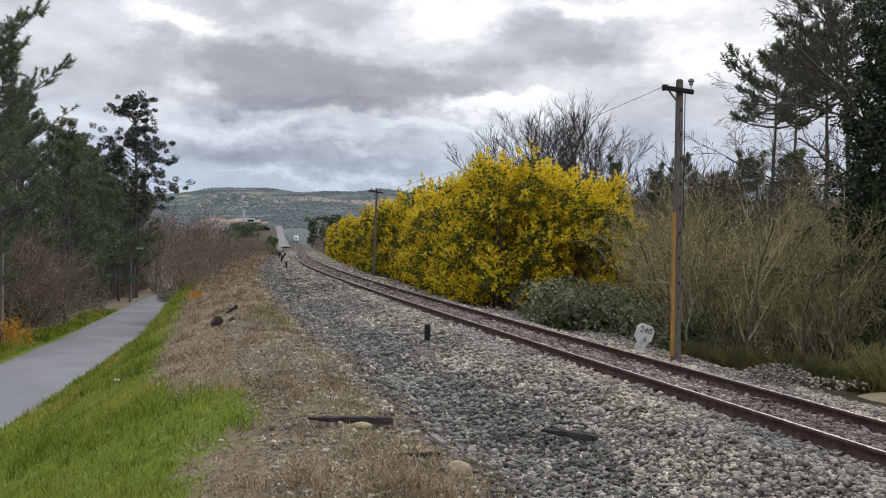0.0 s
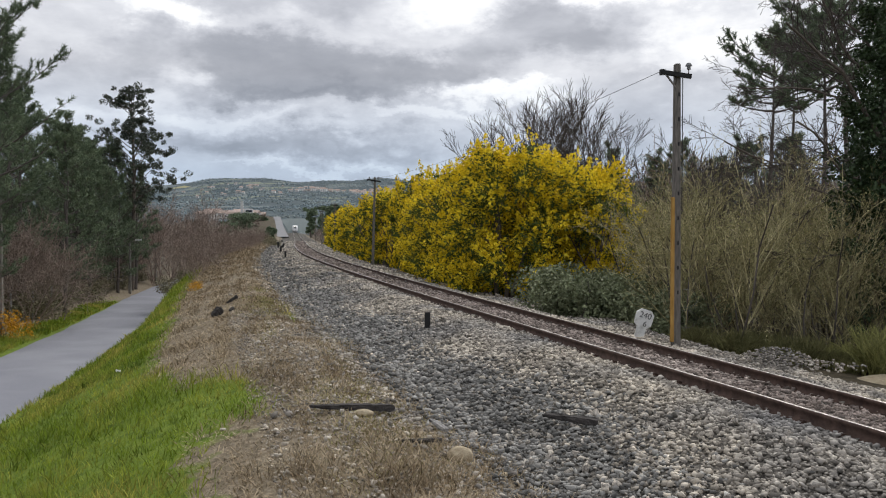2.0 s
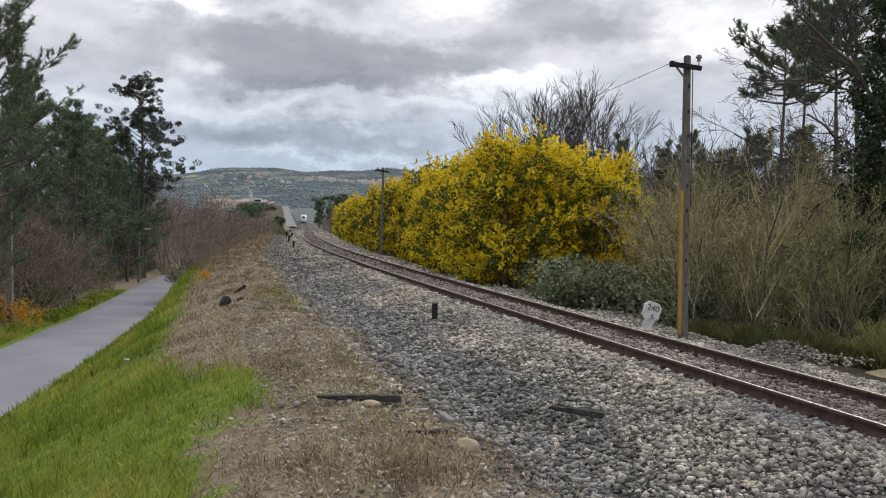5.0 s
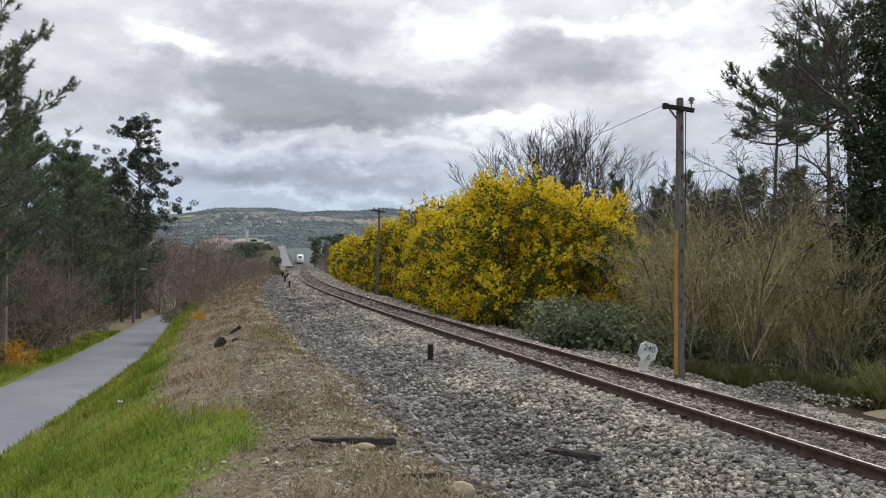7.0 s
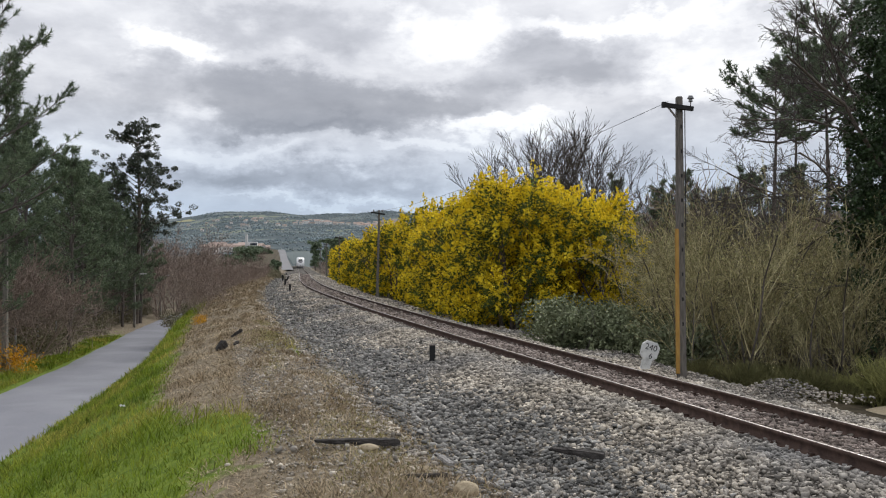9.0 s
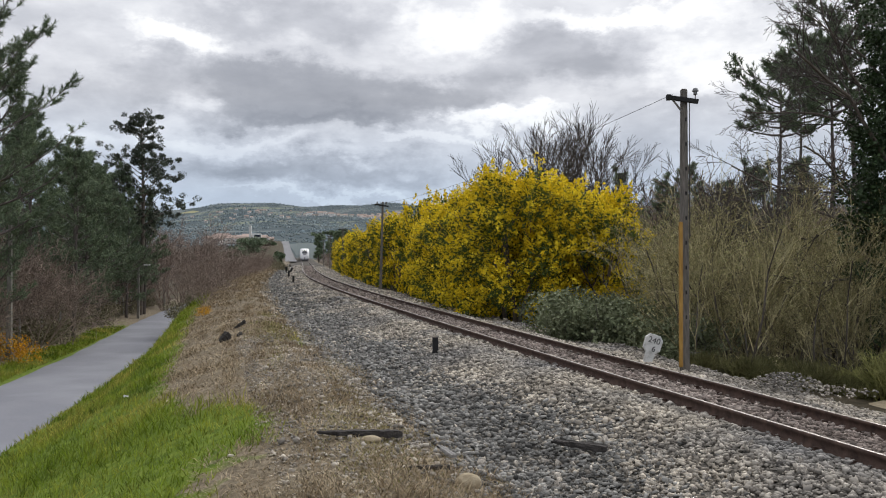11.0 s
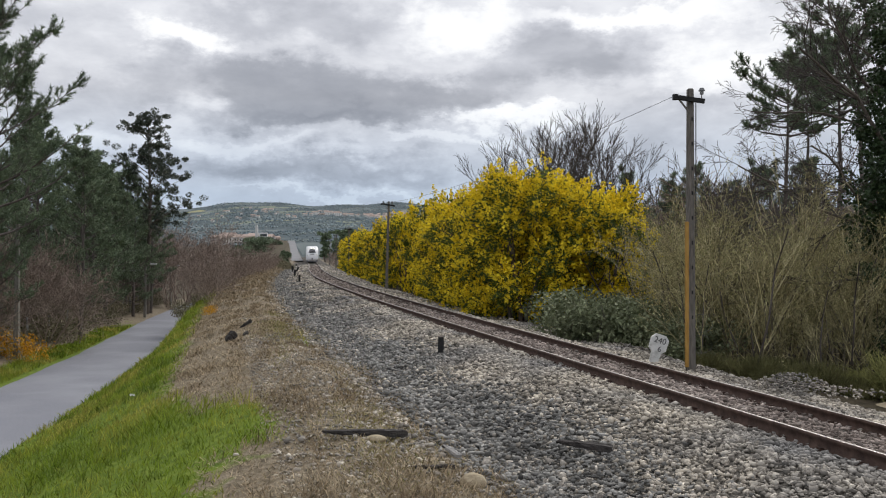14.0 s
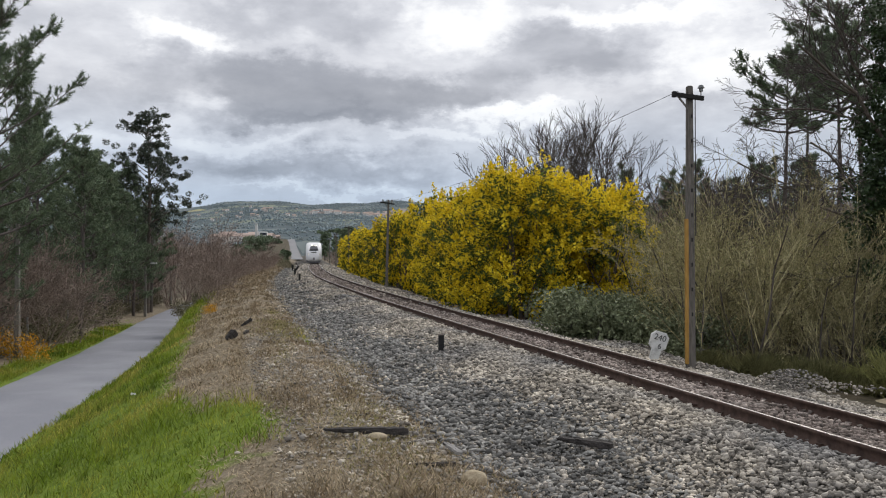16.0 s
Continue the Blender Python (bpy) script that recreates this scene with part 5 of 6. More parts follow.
    for i in range(22):
        d = 130 + 95 * (i / 22)
        x, y = beside(-rng.uniform(7.0, 15.0), d)
        spots.append((i % 2, float(x), float(y), rng.uniform(0, 360), rng.uniform(0.34, 0.5), 0.9))
    for x, y, sc in ((-33.5, 112, 1.9), (-36, 118, 2.0), (-34, 122, 1.8), (-38, 110, 1.9), (-35.5, 128, 1.8), (-32, 104, 2.1), (-31.8, 98, 1.8), (-29.5, 92, 1.1), (-30, 135, 0.9), (-33, 140, 0.9), (-40, 150, 1.3), (-46, 150, 1.3), (-20.8, 40, 1.0), (-19.5, 41.5, 0.9), (-22.2, 42.5, 1.05), (-21.0, 44, 0.95), (-20.6, 47, 0.85)):
        spots.append((int(x) % 2, x, y, rng.uniform(0, 360), sc, 1.0))
    spread(red, spots)
    # evergreen scrub at the foot of the bank
    br = [build_bush(k, 3.0, 1.9, 9000, 0.055) for k in (51, 52)]
    spread(br, [(0, 4.6, 27.5, 0, 1.05, 1.0), (1, 5.9, 26.6, 90, 1.05, 1.0), (0, 7.2, 25.6, 200, 0.9, 1.0), (0, 7.4, 28, 100, 1.1, 1.1), (1, 5.8, 29.0, 30, 1.1, 1.1)])
    bro = [build_broom(53), build_broom(54, 1.8, 1.1), build_broom(57, 1.6, 1.5, 380, BROOM_PALE, "olive-green broom bush with wiry stems")]
    spread(bro, [(0, 8.3, 22.6, 0, 0.7, 0.9), (1, 9.0, 21.9, 40, 0.8, 0.7), (0, 9.7, 22.0, 120, 0.75, 1.0), (1, 10.5, 21.6, 200, 0.6, 1.0), (2, 11.7, 21.2, 20, 1.0, 1.0), (2, 10.9, 22.2, 80, 0.7, 0.8),
                 (1, 9.2, 23.2, 20, 0.8, 1.0), (2, 12.3, 21.0, 220, 0.9, 1.0), (0, 7.4, 23.4, 220, 0.55, 1.0)])
    # undergrowth along the far verge of the lane
    und = [build_bush(k, 3.4, 2.0, 2600, 0.075, HEDGE, "hedge_bush", "brown-green tangled hedge bush along the lane", group="hedge bushes", twig_mat=TWIG_RED) for k in (55, 56)]
    spots = []
    for i in range(24):
        d = 27 + 75 * (i / 24) ** 1.1
        x, y = beside(float(road_mid(d)) - rng.uniform(4.2, 5.2), d)
        spots.append((i % 2, float(x), float(y), rng.uniform(0, 360), rng.uniform(0.7, 1.0), rng.uniform(0.8, 1.1)))
    for i in range(10):
        d = 55 + 90 * (i / 10)
        x, y = beside(rng.uniform(-9.6, -8.8), d)
        spots.append((i % 2, float(x), float(y), rng.uniform(0, 360), rng.uniform(0.6, 0.8), rng.uniform(0.7, 0.9)))
    spots.append((0, -24.4, 131, 20, 0.8, 1.0))
    spots.append((1, -25.0, 134, 80, 0.8, 1.1))
    spread(und, spots)
    # pines along the lane
    pines = [build_pine(61, 12.0, 5.6, 0.12), build_pine(62, 12.5, 5.2, 0.2), build_pine(63, 11.0, 5.2, 0.1)]
    spots = [(0, -23.6, 55, 0, 1.0, 1.0), (1, -21.5, 50, 90, 0.85, 1.0), (2, -25.5, 60, 30, 1.1, 1.0), (0, -26.0, 65, 200, 1.0, 0.95), (1, -27.8, 70, 120, 1.0, 0.95), (2, -27.4, 75, 60, 0.95, 1.0), (1, -24.4, 50, 10, 1.05, 1.0),
             (0, -30, 72, 10, 1.1, 1.0), (1, -27, 56, 70, 1.1, 1.0), (2, -31, 64, 140, 1.2, 1.05), (0, -34, 70, 250, 1.2, 1.1), (2, -25, 45, 250, 1.0, 1.0), (1, -33, 84, 250, 1.0, 1.0), (2, -22, 40, 20, 0.8, 1.0),
             (0, -27.5, 62, 60, 1.08, 1.0), (1, -25.2, 60, 150, 0.98, 1.0), (2, -30.6, 77, 240, 1.2, 1.0), (0, -29.2, 78, 310, 1.12, 1.0), (1, -28.4, 82, 210, 0.98, 1.0), (2, -30.0, 86, 110, 0.95, 1.0), (2, -25.4, 64, 80, 1.05, 1.0), (1, -30, 48, 20, 1.2, 1.0), (2, -37, 60, 20, 1.3, 1.0), (0, -40, 80, 20, 1.3, 1.0), (0, 13.6, 51, 0, 0.72, 1.0), (1, 15.6, 53, 60, 0.78, 1.0), (2, 17.6, 50, 120, 0.76, 1.0), (0, 19.8, 53, 200, 0.82, 1.0), (1, 22, 51, 100, 0.8, 1.0), (0, 24, 62, 0, 0.9, 1.0), (1, 27, 64, 50, 0.9, 1.0), (2, 21, 66, 90, 0.85, 1.0), (1, 31, 60, 50, 1.0, 1.0), (2, 37, 58, 0, 1.1, 1.0), (0, 13.5, 62, 200, 0.85, 1.0), (1, 18, 64, 220, 0.75, 1.0)]
    spread(pines, spots)
    near = build_pine(64, 14.5, 9.6, 0.36, 50, 10, 54, 0.40, 0.46, 0.20, 0.024, PLUME)
    tagged(near, "tall open-branched pine beside the lane")
    put(near, -18.2, 33.0, 40)
    low = build_pine(67, 7.8, 6.4, 0.25, 34, 8, 34, 0.3, 0.36, 0.16, 0.028, CONE)
    put(low, -19.6, 36.0, 10)
    tall = build_pine(65, 14.2, 5.4, 0.74, 24, 11, 34, 0.2, 0.34, 0.17, 0.030, DOME)
    tagged(tall, "slender pine with a flat clumped crown")
    put(tall, 18.3, 45, 0)
    for x, y, turn, sc in ((21.6, 46, 120, 1.12), (23.8, 48, 200, 1.25), (22.4, 52, 60, 1.1)):
        put(copy_thing(tall, Matrix()), x, y, turn, sc)
    put(build_euca(71), -28.1, 80.0, 30)
    put(build_ivy_tree(81), 12.9, 24.2, 0)
    # a second trunk wrapped in ivy behind it
    second = build_ivy_tree(83)
    put(second, 15.4, 26.6, 130, 1.1)


plant_all()


# ---------------------------------------------------------------- distance


HOUSE_WHITE = mat("pale_render", [(0.62, 0.61, 0.59), (0.78, 0.77, 0.75)], 0.6, 0.9, rnd=0.2)
HOUSE_WARM = mat("warm_render", [(0.46, 0.43, 0.40), (0.60, 0.56, 0.52)], 0.6, 0.9, rnd=0.2)
ROOF_TILE = mat("terracotta_roof", [(0.38, 0.285, 0.24), (0.52, 0.41, 0.355)], 1.2, 0.9, rnd=0.25)
FAR_ROAD = mat("far_road_surface", [(0.19, 0.19, 0.20), (0.25, 0.25, 0.26)], 0.3, 0.95)
# leaf colour made paler and bluer to carry the haze of distance
HAZY_LEAF = mat("hazy_far_woodland", [(0.17, 0.225, 0.255), (0.22, 0.27, 0.285), (0.27, 0.30, 0.28)], 0.010, 0.95, island=0.2, spec=0.1)


def build_house(w, dp, h, wall, storeys=2):
    t = thing("house", "far village house with pale walls and a tiled roof", "house", group="houses of the far town")
    body = part("wall", box(w, dp, h, Matrix.Translation((0, 0, h / 2 - 1.0))), wall, t)
    bm = bmesh.new()
    z, o = h - 1.0, 0.5
    a = [bm.verts.new(v) for v in ((-w / 2 - o, -dp / 2 - o, z), (w / 2 + o, -dp / 2 - o, z), (w / 2 + o, dp / 2 + o, z), (-w / 2 - o, dp / 2 + o, z), (-w / 2 - o, 0, z + dp * 0.36), (w / 2 + o, 0, z + dp * 0.36))]
    for f in ((0, 1, 5, 4), (2, 3, 4, 5), (0, 4, 3), (1, 2, 5), (3, 2, 1, 0)):
        bm.faces.new([a[i] for i in f])
    part("roof", bm, ROOF_TILE, t, "terracotta tiled roof")
    for s in range(storeys):
        for k in range(3):
            part("window", box(1.1, 0.2, 1.4, Matrix.Translation((w * (k - 1) * 0.3, -dp / 2, 1.2 + 2.9 * s))), GLASS_DARK, t)
    return t


def far_country():
    rng = np.random.default_rng(91)
    protos = [build_house(11, 7, 7.2, HOUSE_WHITE), build_house(15, 8, 7.5, HOUSE_WARM), build_house(9, 7, 6.5, HOUSE_WHITE), build_house(18, 8, 9.5, HOUSE_WHITE, 3)]
    spots = []
    for i in range(84):
        u = rng.uniform(-0.165, -0.03)
        d = rng.uniform(1930, 2180) + 140 * (u + 0.1)
        spots.append((i % 4, u * d, d))
    for i in range(26):
        u, d = rng.uniform(-0.30, -0.17), rng.uniform(1700, 2500)
        spots.append((i % 3, u * d, d))
    for u, d, k in ((-0.265, 500, 1), (-0.247, 520, 1), (-0.231, 510, 0), (-0.238, 560, 1), (-0.222, 530, 0), (-0.255, 575, 1), (-0.208, 540, 0), (-0.199, 560, 2)):
        spots.append((k, u * d, d))
    used = set()
    for k, x, y in spots:
        ob = protos[k]
        if k in used:
            ob = copy_thing(ob, Matrix())
        used.add(k)
        put(ob, x, y, rng.uniform(-25, 25), rng.uniform(0.85, 1.25) * (0.75 if y < 700 else 0.62), z=gz(x, y))
    # white tower block
    t = thing("apartment_block", "pale concrete apartment block with dark balconies", "building", pose(-0.2135 * 480, 480, gz(-102.5, 480), 0, 0, 10))
    part("wall", box(5, 7, 8, Matrix.Translation((0, 0, 3))), HOUSE_WHITE, t)
    part("stair_tower", box(1.3, 5, 12.5, Matrix.Translation((-3.6, 0, 5.2))), HOUSE_WHITE, t)
    for s in range(3):
        part("balcony", box(3.6, 1.2, 1.1, Matrix.Translation((0.4, -3.6, 1.2 + 2.2 * s))), GLASS_DARK, t)
    # woods over the hills
    n = 22000
    u = rng.uniform(-0.36, 0.30, n)
    d = np.where(rng.uniform(size=n) < 0.45, 480 * (1500 / 480) ** rng.uniform(0, 1, n), rng.uniform(1400, 3000, n))
    x = u * d
    patch = np.sin(x / 95 + d / 160) + np.sin(x / 43 - d / 70 + 2) + rng.normal(size=n) * 0.7
    k = (patch > -0.9) & ~((np.abs(x / d + 0.159) < 0.028) & (d < 800))
    x, d = x[k], d[k]
    P = np.stack([x, d, ground_z(x, d) + 2.5], 1)
    s = rng.uniform(2.6, 5.2, len(x)) * np.interp(d, [480, 1000, 1800], [0.5, 0.65, 0.9])
    P[:, 2] -= 1.9
    me = stone_field("far_woods", P, s, rng, HAZY_LEAF)
    tagged(new("far_woods", me), "blue-grey woods on the far hillside, haze in their colour", "woods", kind="stuff")
    # lane that climbs beyond the crossing
    D = np.linspace(255, 425, 40)
    xm = np.interp(D, [255, 425], [-0.1775, -0.1835]) * D
    zm = np.array([gz(a, b) for a, b in zip(xm, D)])
    zm = np.maximum(zm, CAM_Z + np.interp(D, [255, 300, 425], [-0.5, 1.6, 7.6]))
    V = np.concatenate([np.stack([xm + s * 3.0, D, zm + 0.12], 1) for s in (-1, 1)] + [np.stack([xm + s * 3.05, D, zm - 0.6], 1) for s in (-1, 1)])
    i = np.arange(39)
    F = np.concatenate([np.stack([i, i + 40, i + 41, i + 1], 1), np.stack([i + 80, i, i + 1, i + 81], 1), np.stack([i + 40, i + 120, i + 121, i + 41], 1)])
    tagged(new("far_road", mesh_arrays("far_road", V, F, FAR_ROAD)), "pale road climbing away beyond the line", "road", kind="structure")


far_country()


def far_trees():
    """Round-headed dark trees beyond the bend."""
    rng = np.random.default_rng(95)
    for px, top, w, d, base in ((618, 398, 30, 240, 0.45), (575, 405, 18, 300, 0.1), (592, 402, 16, 290, 0.2), (604, 405, 12, 300, 0.2), (450, 418, 46, 330, 0.02), (485, 424, 24, 380, 0.02), (432, 432, 30, 300, 0.02), (503, 442, 16, 172, 0.02)):
        x, y = (px - 784) / 1493 * d, d
        z0 = gz(x, y)
        h = CAM_Z + (460 - top) / 1493 * d - z0
        wd = w / 1493 * d
        t = thing("round_headed_tree", "dark round-headed evergreen tree", "tree", pose(x, y, z0), group="far evergreens")
        part("trunk", tube(0.25, 0.12, h * 0.8, 8), BARK, t)
        n = 30
        C = np.stack([rng.normal(size=n) * wd * 0.24, rng.normal(size=n) * wd * 0.24, h * (base + (0.9 - base) * rng.uniform(0, 1, n))], 1)
        part("foliage", leaves_mesh("foliage", cloud_points(rng, C, np.full(n, wd * 0.19), 150, 0.8), 0.34, PINE, rng, 0.6), None, t)


far_trees()


# ---------------------------------------------------------------- along the lane
LAMP_GLASS = mat("white_lamp_cover", [(0.6, 0.6, 0.6), (0.7, 0.7, 0.7)], 3, 0.4)


def build_street_lamp(x, y, z, h, arm):
    t = thing("street_lamp", "concrete lane lamp with a short curved arm", "street lamp", pose(x, y, z), group="lamps along the lane")
    bm = box(0.24, 0.2, h + 0.6, Matrix.Translation((0, 0, h / 2 - 0.3)))
    for v in bm.verts:
        if v.co.z > 1:
            v.co.x *= 0.6
            v.co.y *= 0.6
    part("post", bm, CONCRETE, t, bevel=0.02)
    P = [(arm * s, 0, h - 0.1 + 0.35 * math.sin(s * 1.4)) for s in np.linspace(0, 1, 8)]
    part("arm", segments_mesh("arm", P[:-1], P[1:], np.full(7, 0.03), np.full(7, 0.03), CONCRETE, 6), None, t)
    part("lamp_head", box(0.55, 0.2, 0.12, Matrix.Translation((arm + 0.2, 0, h + 0.24))), LAMP_GLASS, t, "white lamp head", bevel=0.04)


build_street_lamp(-18.9, 37.5, CAM_Z - 3.9, 5.5, 0.9)
build_street_lamp(-26.8, 76.0, CAM_Z - 4.95, 4.4, 0.55)
build_street_lamp(-31.6, 98.0, CAM_Z - 5.0, 4.2, 0.6)


def build_fence_post(x, y, h):
    t = thing("fence_post", "grey weathered fence post beside the lane", "fence post", pose(x, y, gz(x, y), 0, random.uniform(-3, 3), 0), group="fence posts")
    part("stake", tube(0.06, 0.05, h + 0.3, 8, Matrix.Translation((0, 0, -0.3))), GREY_WOOD, t)
    part("staple", box(0.03, 0.02, 0.05, Matrix.Translation((0, -0.06, h * 0.8))), RUST, t)


for i in range(14):
    d = 26 + 4.6 * i
    x, y = beside(float(road_mid(d)) - 3.9, d)
    build_fence_post(float(x), float(y), 1.5)
wire("lane_cable", Vector((-18.9, 37.5, CAM_Z + 1.3)), Vector((-26.8, 76.0, CAM_Z - 0.7)), 0.8, "thin black cable between the lane lamps")
wire("lane_cable", Vector((-26.8, 76.0, CAM_Z - 0.7)), Vector((-31.6, 98.0, CAM_Z - 0.9)), 0.6, "thin black cable between the lane lamps")
GORSE = mat("gorse_flower", [(0.55, 0.26, 0.02), (0.70, 0.40, 0.03)], 2, 0.9, island=0.25)
for k, (x, y, s) in enumerate(((-18.4, 37.3, 0.9), (-10.4, 37.5, 0.4), (-19.6, 37.6, 0.9))):
    g = build_bush(160 + k, 1.8, 1.5, 1100, 0.05, GORSE, "gorse_bush", "thin gorse bush with orange-yellow flowers", twig_mat=TWIG_OLIVE)
    put(g, x, y, 0, s)


# ---------------------------------------------------------------- debris on the bank
def on_ground(x, y, dz=0.0, rz=0.0, rx=0.0, ry=0.0):
    return pose(x, y, gz(x, y) + dz, rx, ry, rz)


def rough_log(name, label, length, w, h, material, m, seed, ragged=0.35):
    """Weathered timber: squared section, split lengthwise, one ragged end."""
    rng = np.random.default_rng(seed)
    bm = bmesh.new()
    n = 18
    sec = [(-1, -1), (-0.2, -1), (1, -1), (1, 0.1), (0.9, 1), (0.25, 0.8), (0.1, 0.45), (-0.1, 0.95), (-0.95, 0.9), (-1, 0)]
    base = rng.uniform(0.86, 1.06, (len(sec), 2))
    rings = []
    for i in range(n + 1):
        f = i / n
        thin = np.interp(f, [0, ragged * 0.6, 0.97, 1], [0.42, 0.85, 1.0, 0.8]) * (1 + rng.normal() * 0.07)
        ring = []
        for (a, b), k in zip(sec, base):
            end = rng.uniform(0, 0.10) * length if i == 0 else (rng.uniform(-0.01, 0.01) * length)
            ring.append(bm.verts.new((length * (f - 0.5) + end, w / 2 * a * k[0] * thin + rng.normal() * 0.003, h / 2 * (b * k[1] * thin) + rng.normal() * 0.003)))
        rings.append(ring)
    k = len(sec)
    for i in range(n):
        for j in range(k):
            bm.faces.new((rings[i][j], rings[i][(j + 1) % k], rings[i + 1][(j + 1) % k], rings[i + 1][j]))
    bm.faces.new(rings[0][::-1])
    bm.faces.new(rings[-1])
    bmesh.ops.recalc_face_normals(bm, faces=list(bm.faces))
    t = thing(name, label, "debris", m)
    part("timber", bm, material, t)
    part("splinter", box(length * 0.22, 0.010, 0.016, Matrix.Translation((-length * 0.34, -w * 0.36, h * 0.1)) @ Matrix.Rotation(0.12, 4, "Z")), CHARRED, t)
    return t


def rock(x, y, sx, sy, sz, material, label, seed, rz=0.0):
    rng = np.random.default_rng(seed)
    bm = bmesh.new()
    bmesh.ops.create_icosphere(bm, subdivisions=3, radius=0.5)
    for v in bm.verts:
        q = noise.noise(v.co * 2.3 + Vector((seed, 0, 0))) * 0.16 + noise.noise(v.co * 6 + Vector((0, seed, 0))) * 0.05
        v.co = v.co * (1 + q)
        v.co = Vector((v.co.x * sx, v.co.y * sy, v.co.z * sz))
    me = bpy.data.meshes.new("rock")
    bm.to_mesh(me)
    bm.free()
    me.materials.append(material)
    ob = tagged(new("rock", me), label, "rock")
    ob.matrix_basis = on_ground(x, y, sz * 0.32, rz)


def debris():
    rough_log("charred_sleeper_piece", "long charred timber lying on dry grass", 1.08, 0.13, 0.085, CHARRED, on_ground(-0.98, 10.62, 0.045, 4, 0, 1.5), 1, 0.75)
    rock(-0.81, 10.42, 0.25, 0.14, 0.10, SANDSTONE, "flat pale stone lying against a charred timber", 2)
    rough_log("grey_board", "short bleached grey board lying on gravel", 0.42, 0.075, 0.05, GREY_WOOD, on_ground(0.11, 10.05, 0.09, -64, 0, 6), 3, 0.05)
    rough_log("dead_branch", "dark broken branch half hidden in dry grass", 0.62, 0.06, 0.05, CHARRED, on_ground(-0.17, 9.3, 0.03, 6), 4, 0.6)
    rough_log("broken_sleeper", "broken black sleeper piece on the ballast", 0.66, 0.13, 0.085, CHARRED, on_ground(1.64, 9.84, 0.095, -20, 0, 4), 5, 0.8)
    rock(0.33, 8.86, 0.28, 0.22, 0.19, SANDSTONE, "rounded pale sandstone rock in dry grass", 6, 20)
    rng = np.random.default_rng(7)
    for i in range(20):
        o, d = rng.uniform(-7.2, -4.4), rng.uniform(7.5, 17)
        x, y = beside(o, d)
        s = rng.uniform(0.04, 0.085)
        rock(float(x), float(y), s * 1.3, s, s * 0.6, SANDSTONE if i % 3 else STONE_PART, "small loose stone on the dry bank", 20 + i, rng.uniform(0, 180))
    rough_log("rotten_stump", "dark rotten stump on the grassy bank", 0.36, 0.20, 0.20, CHARRED, on_ground(-5.95, 23.7, 0.10, 50, 0, -40), 8)
    rough_log("rotten_root", "dark torn root sticking out of the bank", 0.42, 0.11, 0.11, CHARRED, on_ground(-6.2, 26.6, 0.12, 20, 0, -34), 9, 0.7)
    rough_log("rotten_root", "small dark torn root on the dry bank", 0.30, 0.10, 0.08, CHARRED, on_ground(-5.7, 24.4, 0.06, 80, 0, -10), 10, 0.7)
    # heap of ballast beyond the far rail
    P = np.stack([rng.normal(size=900) * 0.75, rng.normal(size=900) * 0.45, np.zeros(900)], 1)
    P[:, 2] = 0.42 * np.exp(-(P[:, 0] ** 2 / 0.9 + P[:, 1] ** 2 / 0.4)) * rng.uniform(0.2, 1, 900)
    hx, hy = 7.3, 17.7
    P += [hx, hy, gz(hx, hy)]
    tagged(new("gravel_heap", stone_field("gravel_heap", P, rng.uniform(0.03, 0.065, 900), rng, STONE)), "low heap of grey gravel beside the track", "gravel", kind="stuff")
    rock(11.3, 20.2, 2.4, 1.2, 0.26, SANDSTONE, "low sandy earth mound at the edge of the scrub", 77, 15)
    s = thing("paper_scrap", "crumpled white paper scrap in the grass", "litter", on_ground(-6.7, 18.3, 0.10, 30))
    bm = bmesh.new()
    bmesh.ops.create_grid(bm, x_segments=5, y_segments=3, size=0.055)
    for v in bm.verts:
        v.co.z = rng.normal() * 0.02
    part("sheet", bm, WHITE_SIGN, s)


debris()


# ---------------------------------------------------------------- grass
def blades(name, X, Y, H, W, material, rng, lean=0.5, label=""):
    n = len(X)
    B = np.stack([X, Y, ground_z(X, Y) - 0.01], 1)
    a = rng.uniform(0, 2 * np.pi, n)
    side = np.stack([np.cos(a), np.sin(a), np.zeros(n)], 1) * (W / 2)[:, None]
    b = rng.uniform(0, 2 * np.pi, n)
    ln = lean * rng.uniform(0.2, 1.4, n)
    way = np.stack([np.cos(b) * ln, np.sin(b) * ln, np.ones(n)], 1)
    way /= np.linalg.norm(way, axis=1, keepdims=True)
    M = B + way * (H * 0.55)[:, None]
    way2 = way + np.stack([np.cos(b) * ln, np.sin(b) * ln, -0.3 * ln], 1) * 0.8
    way2 /= np.linalg.norm(way2, axis=1, keepdims=True)
    T = M + way2 * (H * 0.5)[:, None]
    V = np.stack([B - side, B + side, M + side * 0.7, M - side * 0.7, T], 1).reshape(-1, 3)
    k = (np.arange(n) * 5)[:, None]
    F = np.concatenate([k + np.array([[0, 1, 2]]), k + np.array([[0, 2, 3]]), k + np.array([[3, 2, 4]])])
    tagged(new(name, mesh_arrays(name, V, F, material)), label, "grass", kind="stuff")


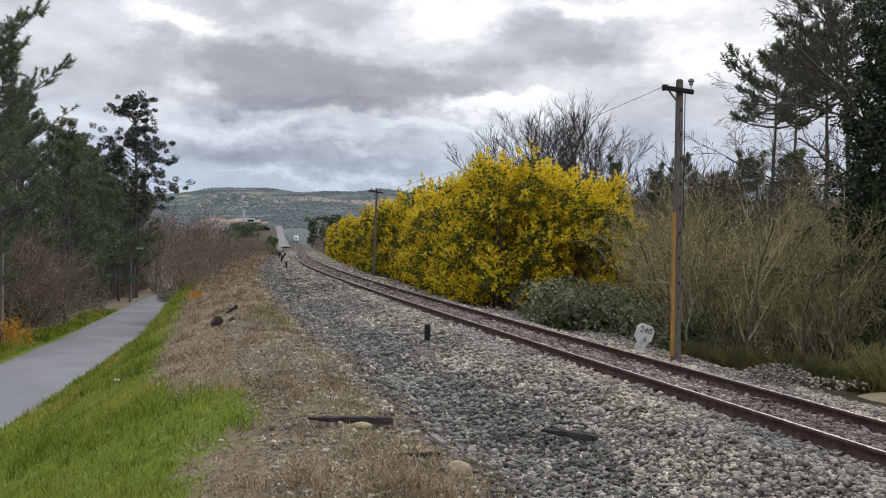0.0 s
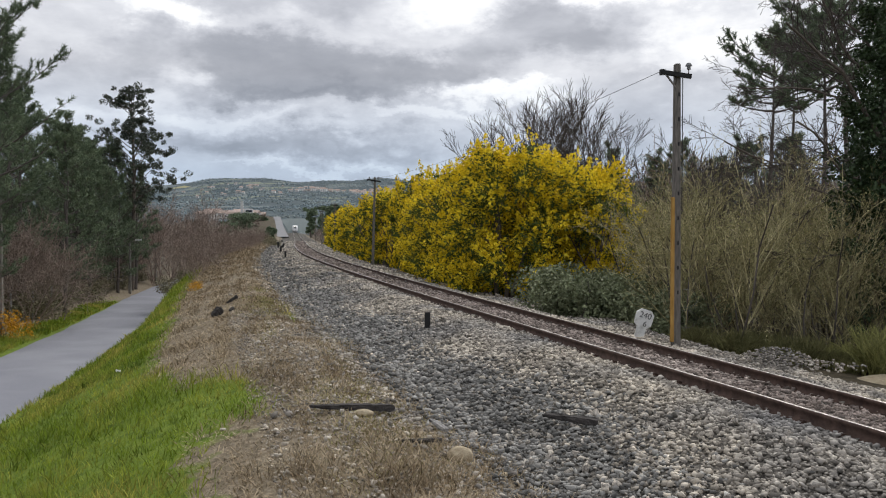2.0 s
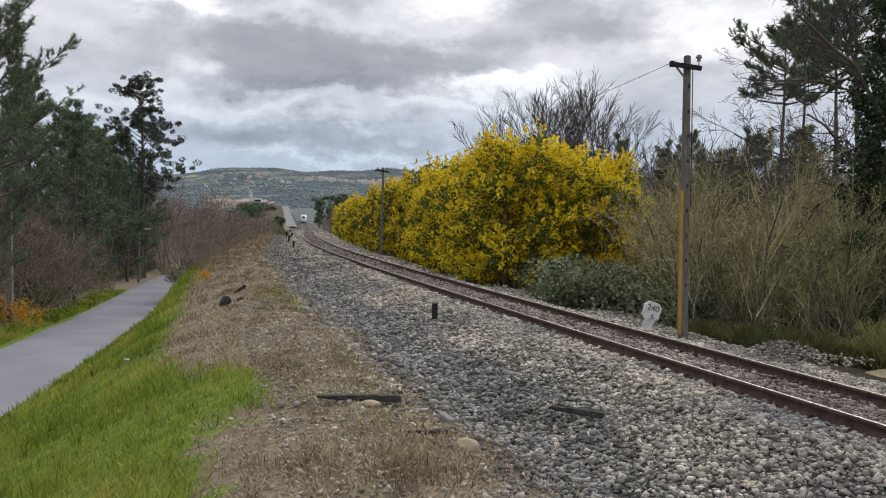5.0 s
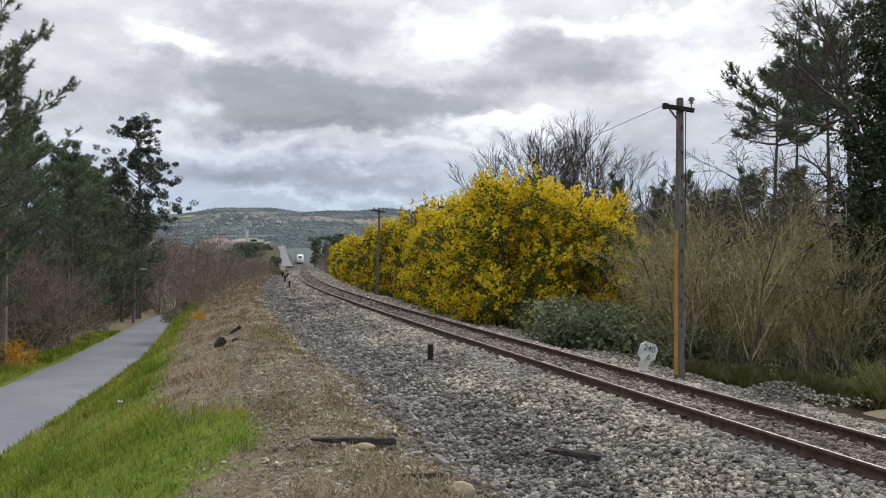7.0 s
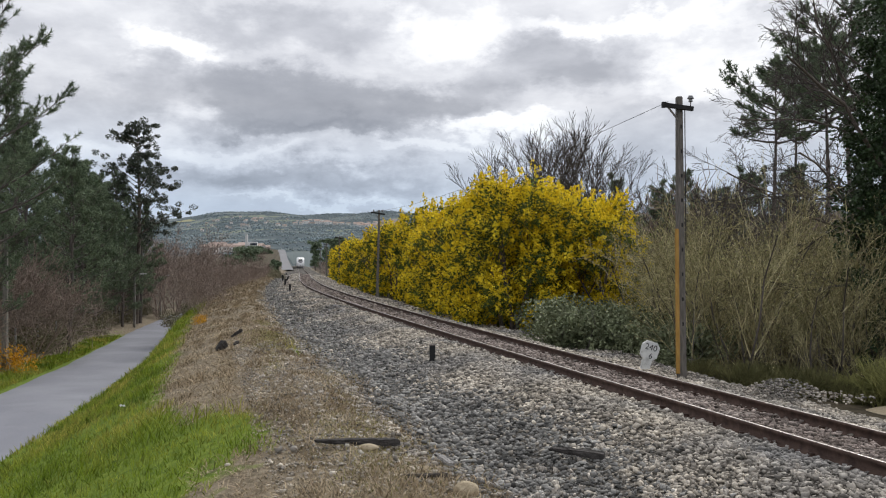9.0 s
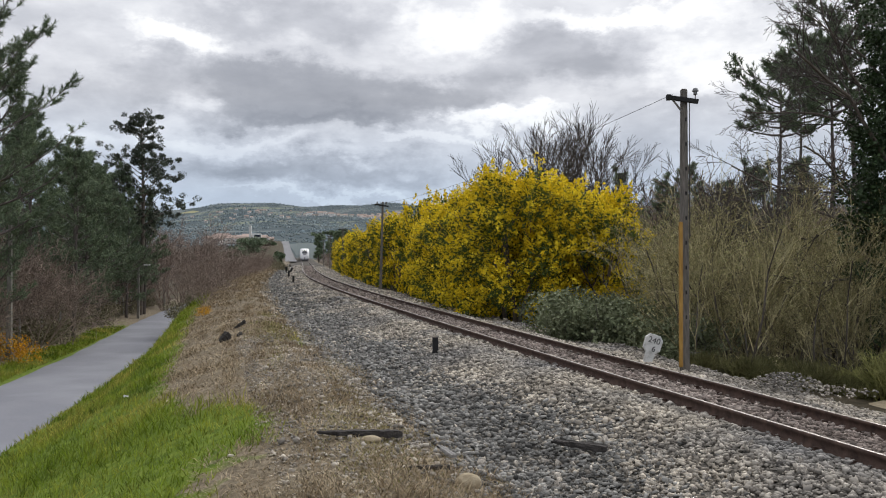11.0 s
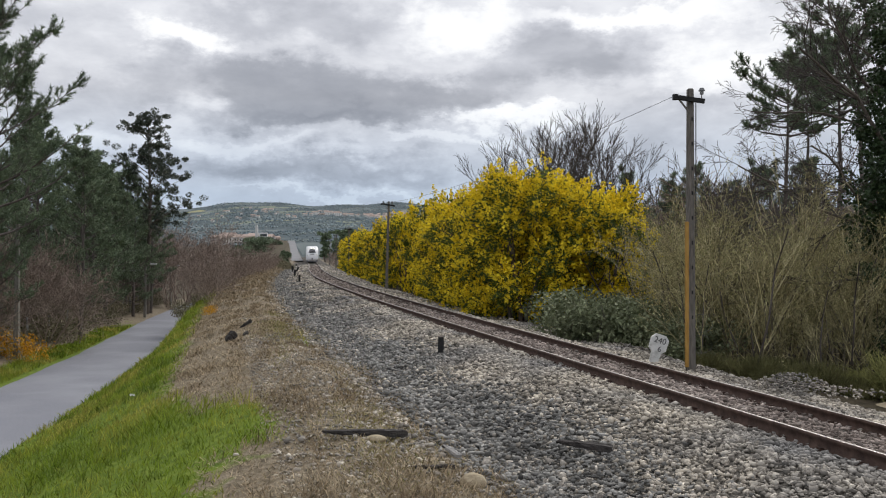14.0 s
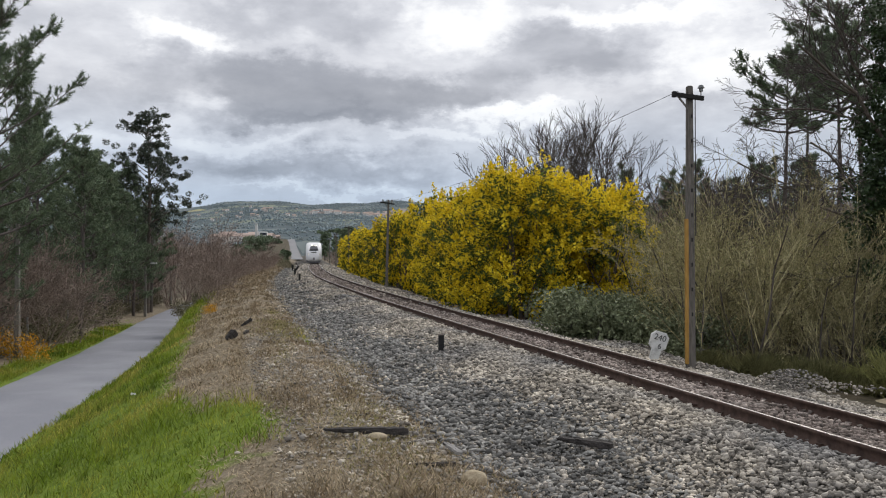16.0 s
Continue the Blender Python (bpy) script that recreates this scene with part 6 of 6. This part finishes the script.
def build_grass():
    rng = np.random.default_rng(101)
    # dry grass in tufts
    n = 330000
    d = 6 + 154 * rng.uniform(0, 1, n) ** 2.9
    o = rng.uniform(-11.5, -4.0, n)
    x, y = beside(o, d)
    g, s, f, w = zone_values(x, y)
    tuft = lumpy(x, y)
    keep = (g < rng.uniform(0.3, 0.7, n)) & (s < rng.uniform(0.1, 0.6, n)) & (tuft + rng.normal(size=n) * 0.9 > -0.3)
    x, y, d, tuft = x[keep], y[keep], d[keep], tuft[keep]
    H = rng.uniform(0.05, 0.17, len(x)) * np.interp(d, [20, 100], [1, 2.2]) * np.interp(tuft, [-1, 2.5], [0.6, 1.35])
    blades("dry_grass", x, y, H, np.interp(d, [6, 46, 100, 160], [0.010, 0.03, 0.06, 0.11]) * rng.uniform(0.6, 1.3, len(x)), DRY_BLADE, rng, 1.3, "short dry straw-coloured grass on the bank")
    # fallen straw
    n = 90000
    d = 6 + 34 * rng.uniform(0, 1, n) ** 1.8
    o = rng.uniform(-10.5, -4.2, n)
    x, y = beside(o, d)
    g, s, f, w = zone_values(x, y)
    keep = (g < rng.uniform(0.3, 0.7, n)) & (s < rng.uniform(0.1, 0.7, n))
    x, y, d = x[keep], y[keep], d[keep]
    blades("fallen_straw", x, y, rng.uniform(0.08, 0.22, len(x)), np.interp(d, [6, 40], [0.008, 0.022]) * rng.uniform(0.6, 1.4, len(x)), DRY_BLADE, rng, 4.0, "flattened dead straw lying on the bank")
    # thin mossy grass on the crown of the bank
    n = 26000
    d = 9 + 26 * rng.uniform(0, 1, n)
    o = rng.normal(size=n) * 0.45 - 5.35
    x, y = beside(o, d)
    keep = lumpy(x * 0.5 + 3, y * 0.35) + rng.normal(size=n) * 0.5 > 0.5
    x, y, d = x[keep], y[keep], d[keep]
    blades("mossy_grass", x, y, rng.uniform(0.03, 0.09, len(x)), np.interp(d, [9, 35], [0.010, 0.024]) * rng.uniform(0.6, 1.3, len(x)), MOSSY_BLADE, rng, 1.0, "thin yellow-green grass on the crown of the bank")
    # green grass
    n = 170000
    d = 7 + 60 * rng.uniform(0, 1, n) ** 1.7
    o = rng.uniform(-18.5, -5.0, n)
    x, y = beside(o, d)
    g, s, f, w = zone_values(x, y)
    q = offset_of(x, y) - road_mid(y)
    tuft = lumpy(x * 0.8, y * 0.8)
    keep = (g > rng.uniform(0.35, 0.75, n)) & (np.abs(q) > 1.9) & (w < 0.5)
    x, y, d, tuft = x[keep], y[keep], d[keep], tuft[keep]
    H = rng.uniform(0.09, 0.26, len(x)) * np.interp(tuft, [-1.5, 2], [0.6, 1.5])
    blades("green_grass", x, y, H, np.interp(d, [7, 60], [0.010, 0.045]) * rng.uniform(0.6, 1.3, len(x)), GREEN_BLADE, rng, 0.7, "fresh green grass on the slope above the lane")


build_grass()


# ---------------------------------------------------------------- the train's run
def on_line(s_front, back):
    """Pose on the rails of a vehicle whose front is at y = s_front, and whose length along y is back."""
    x0, z0, _, _ = line_at(s_front)
    x1, z1, _, _ = line_at(s_front + back)
    yaw = math.degrees(math.atan2(-(x1 - x0), back))
    rise = math.degrees(math.atan2(z1 - z0, back))
    return pose(float(x0), float(s_front), float(z0), rise, 0, yaw)


def motions():
    times = np.arange(0, 16.01, 0.5)
    for ob, start, length in [(locomotive, 0.0, 18.0)] + [(c, 19.5 + 13.2 * i, 12.5) for i, c in enumerate(coaches)]:
        rows = []
        for t in times:
            d = 157.0 + 22.4 * (16.0 - t) + start
            rows.append((float(t), on_line(d, length)))
        walk(ob, rows)


motions()
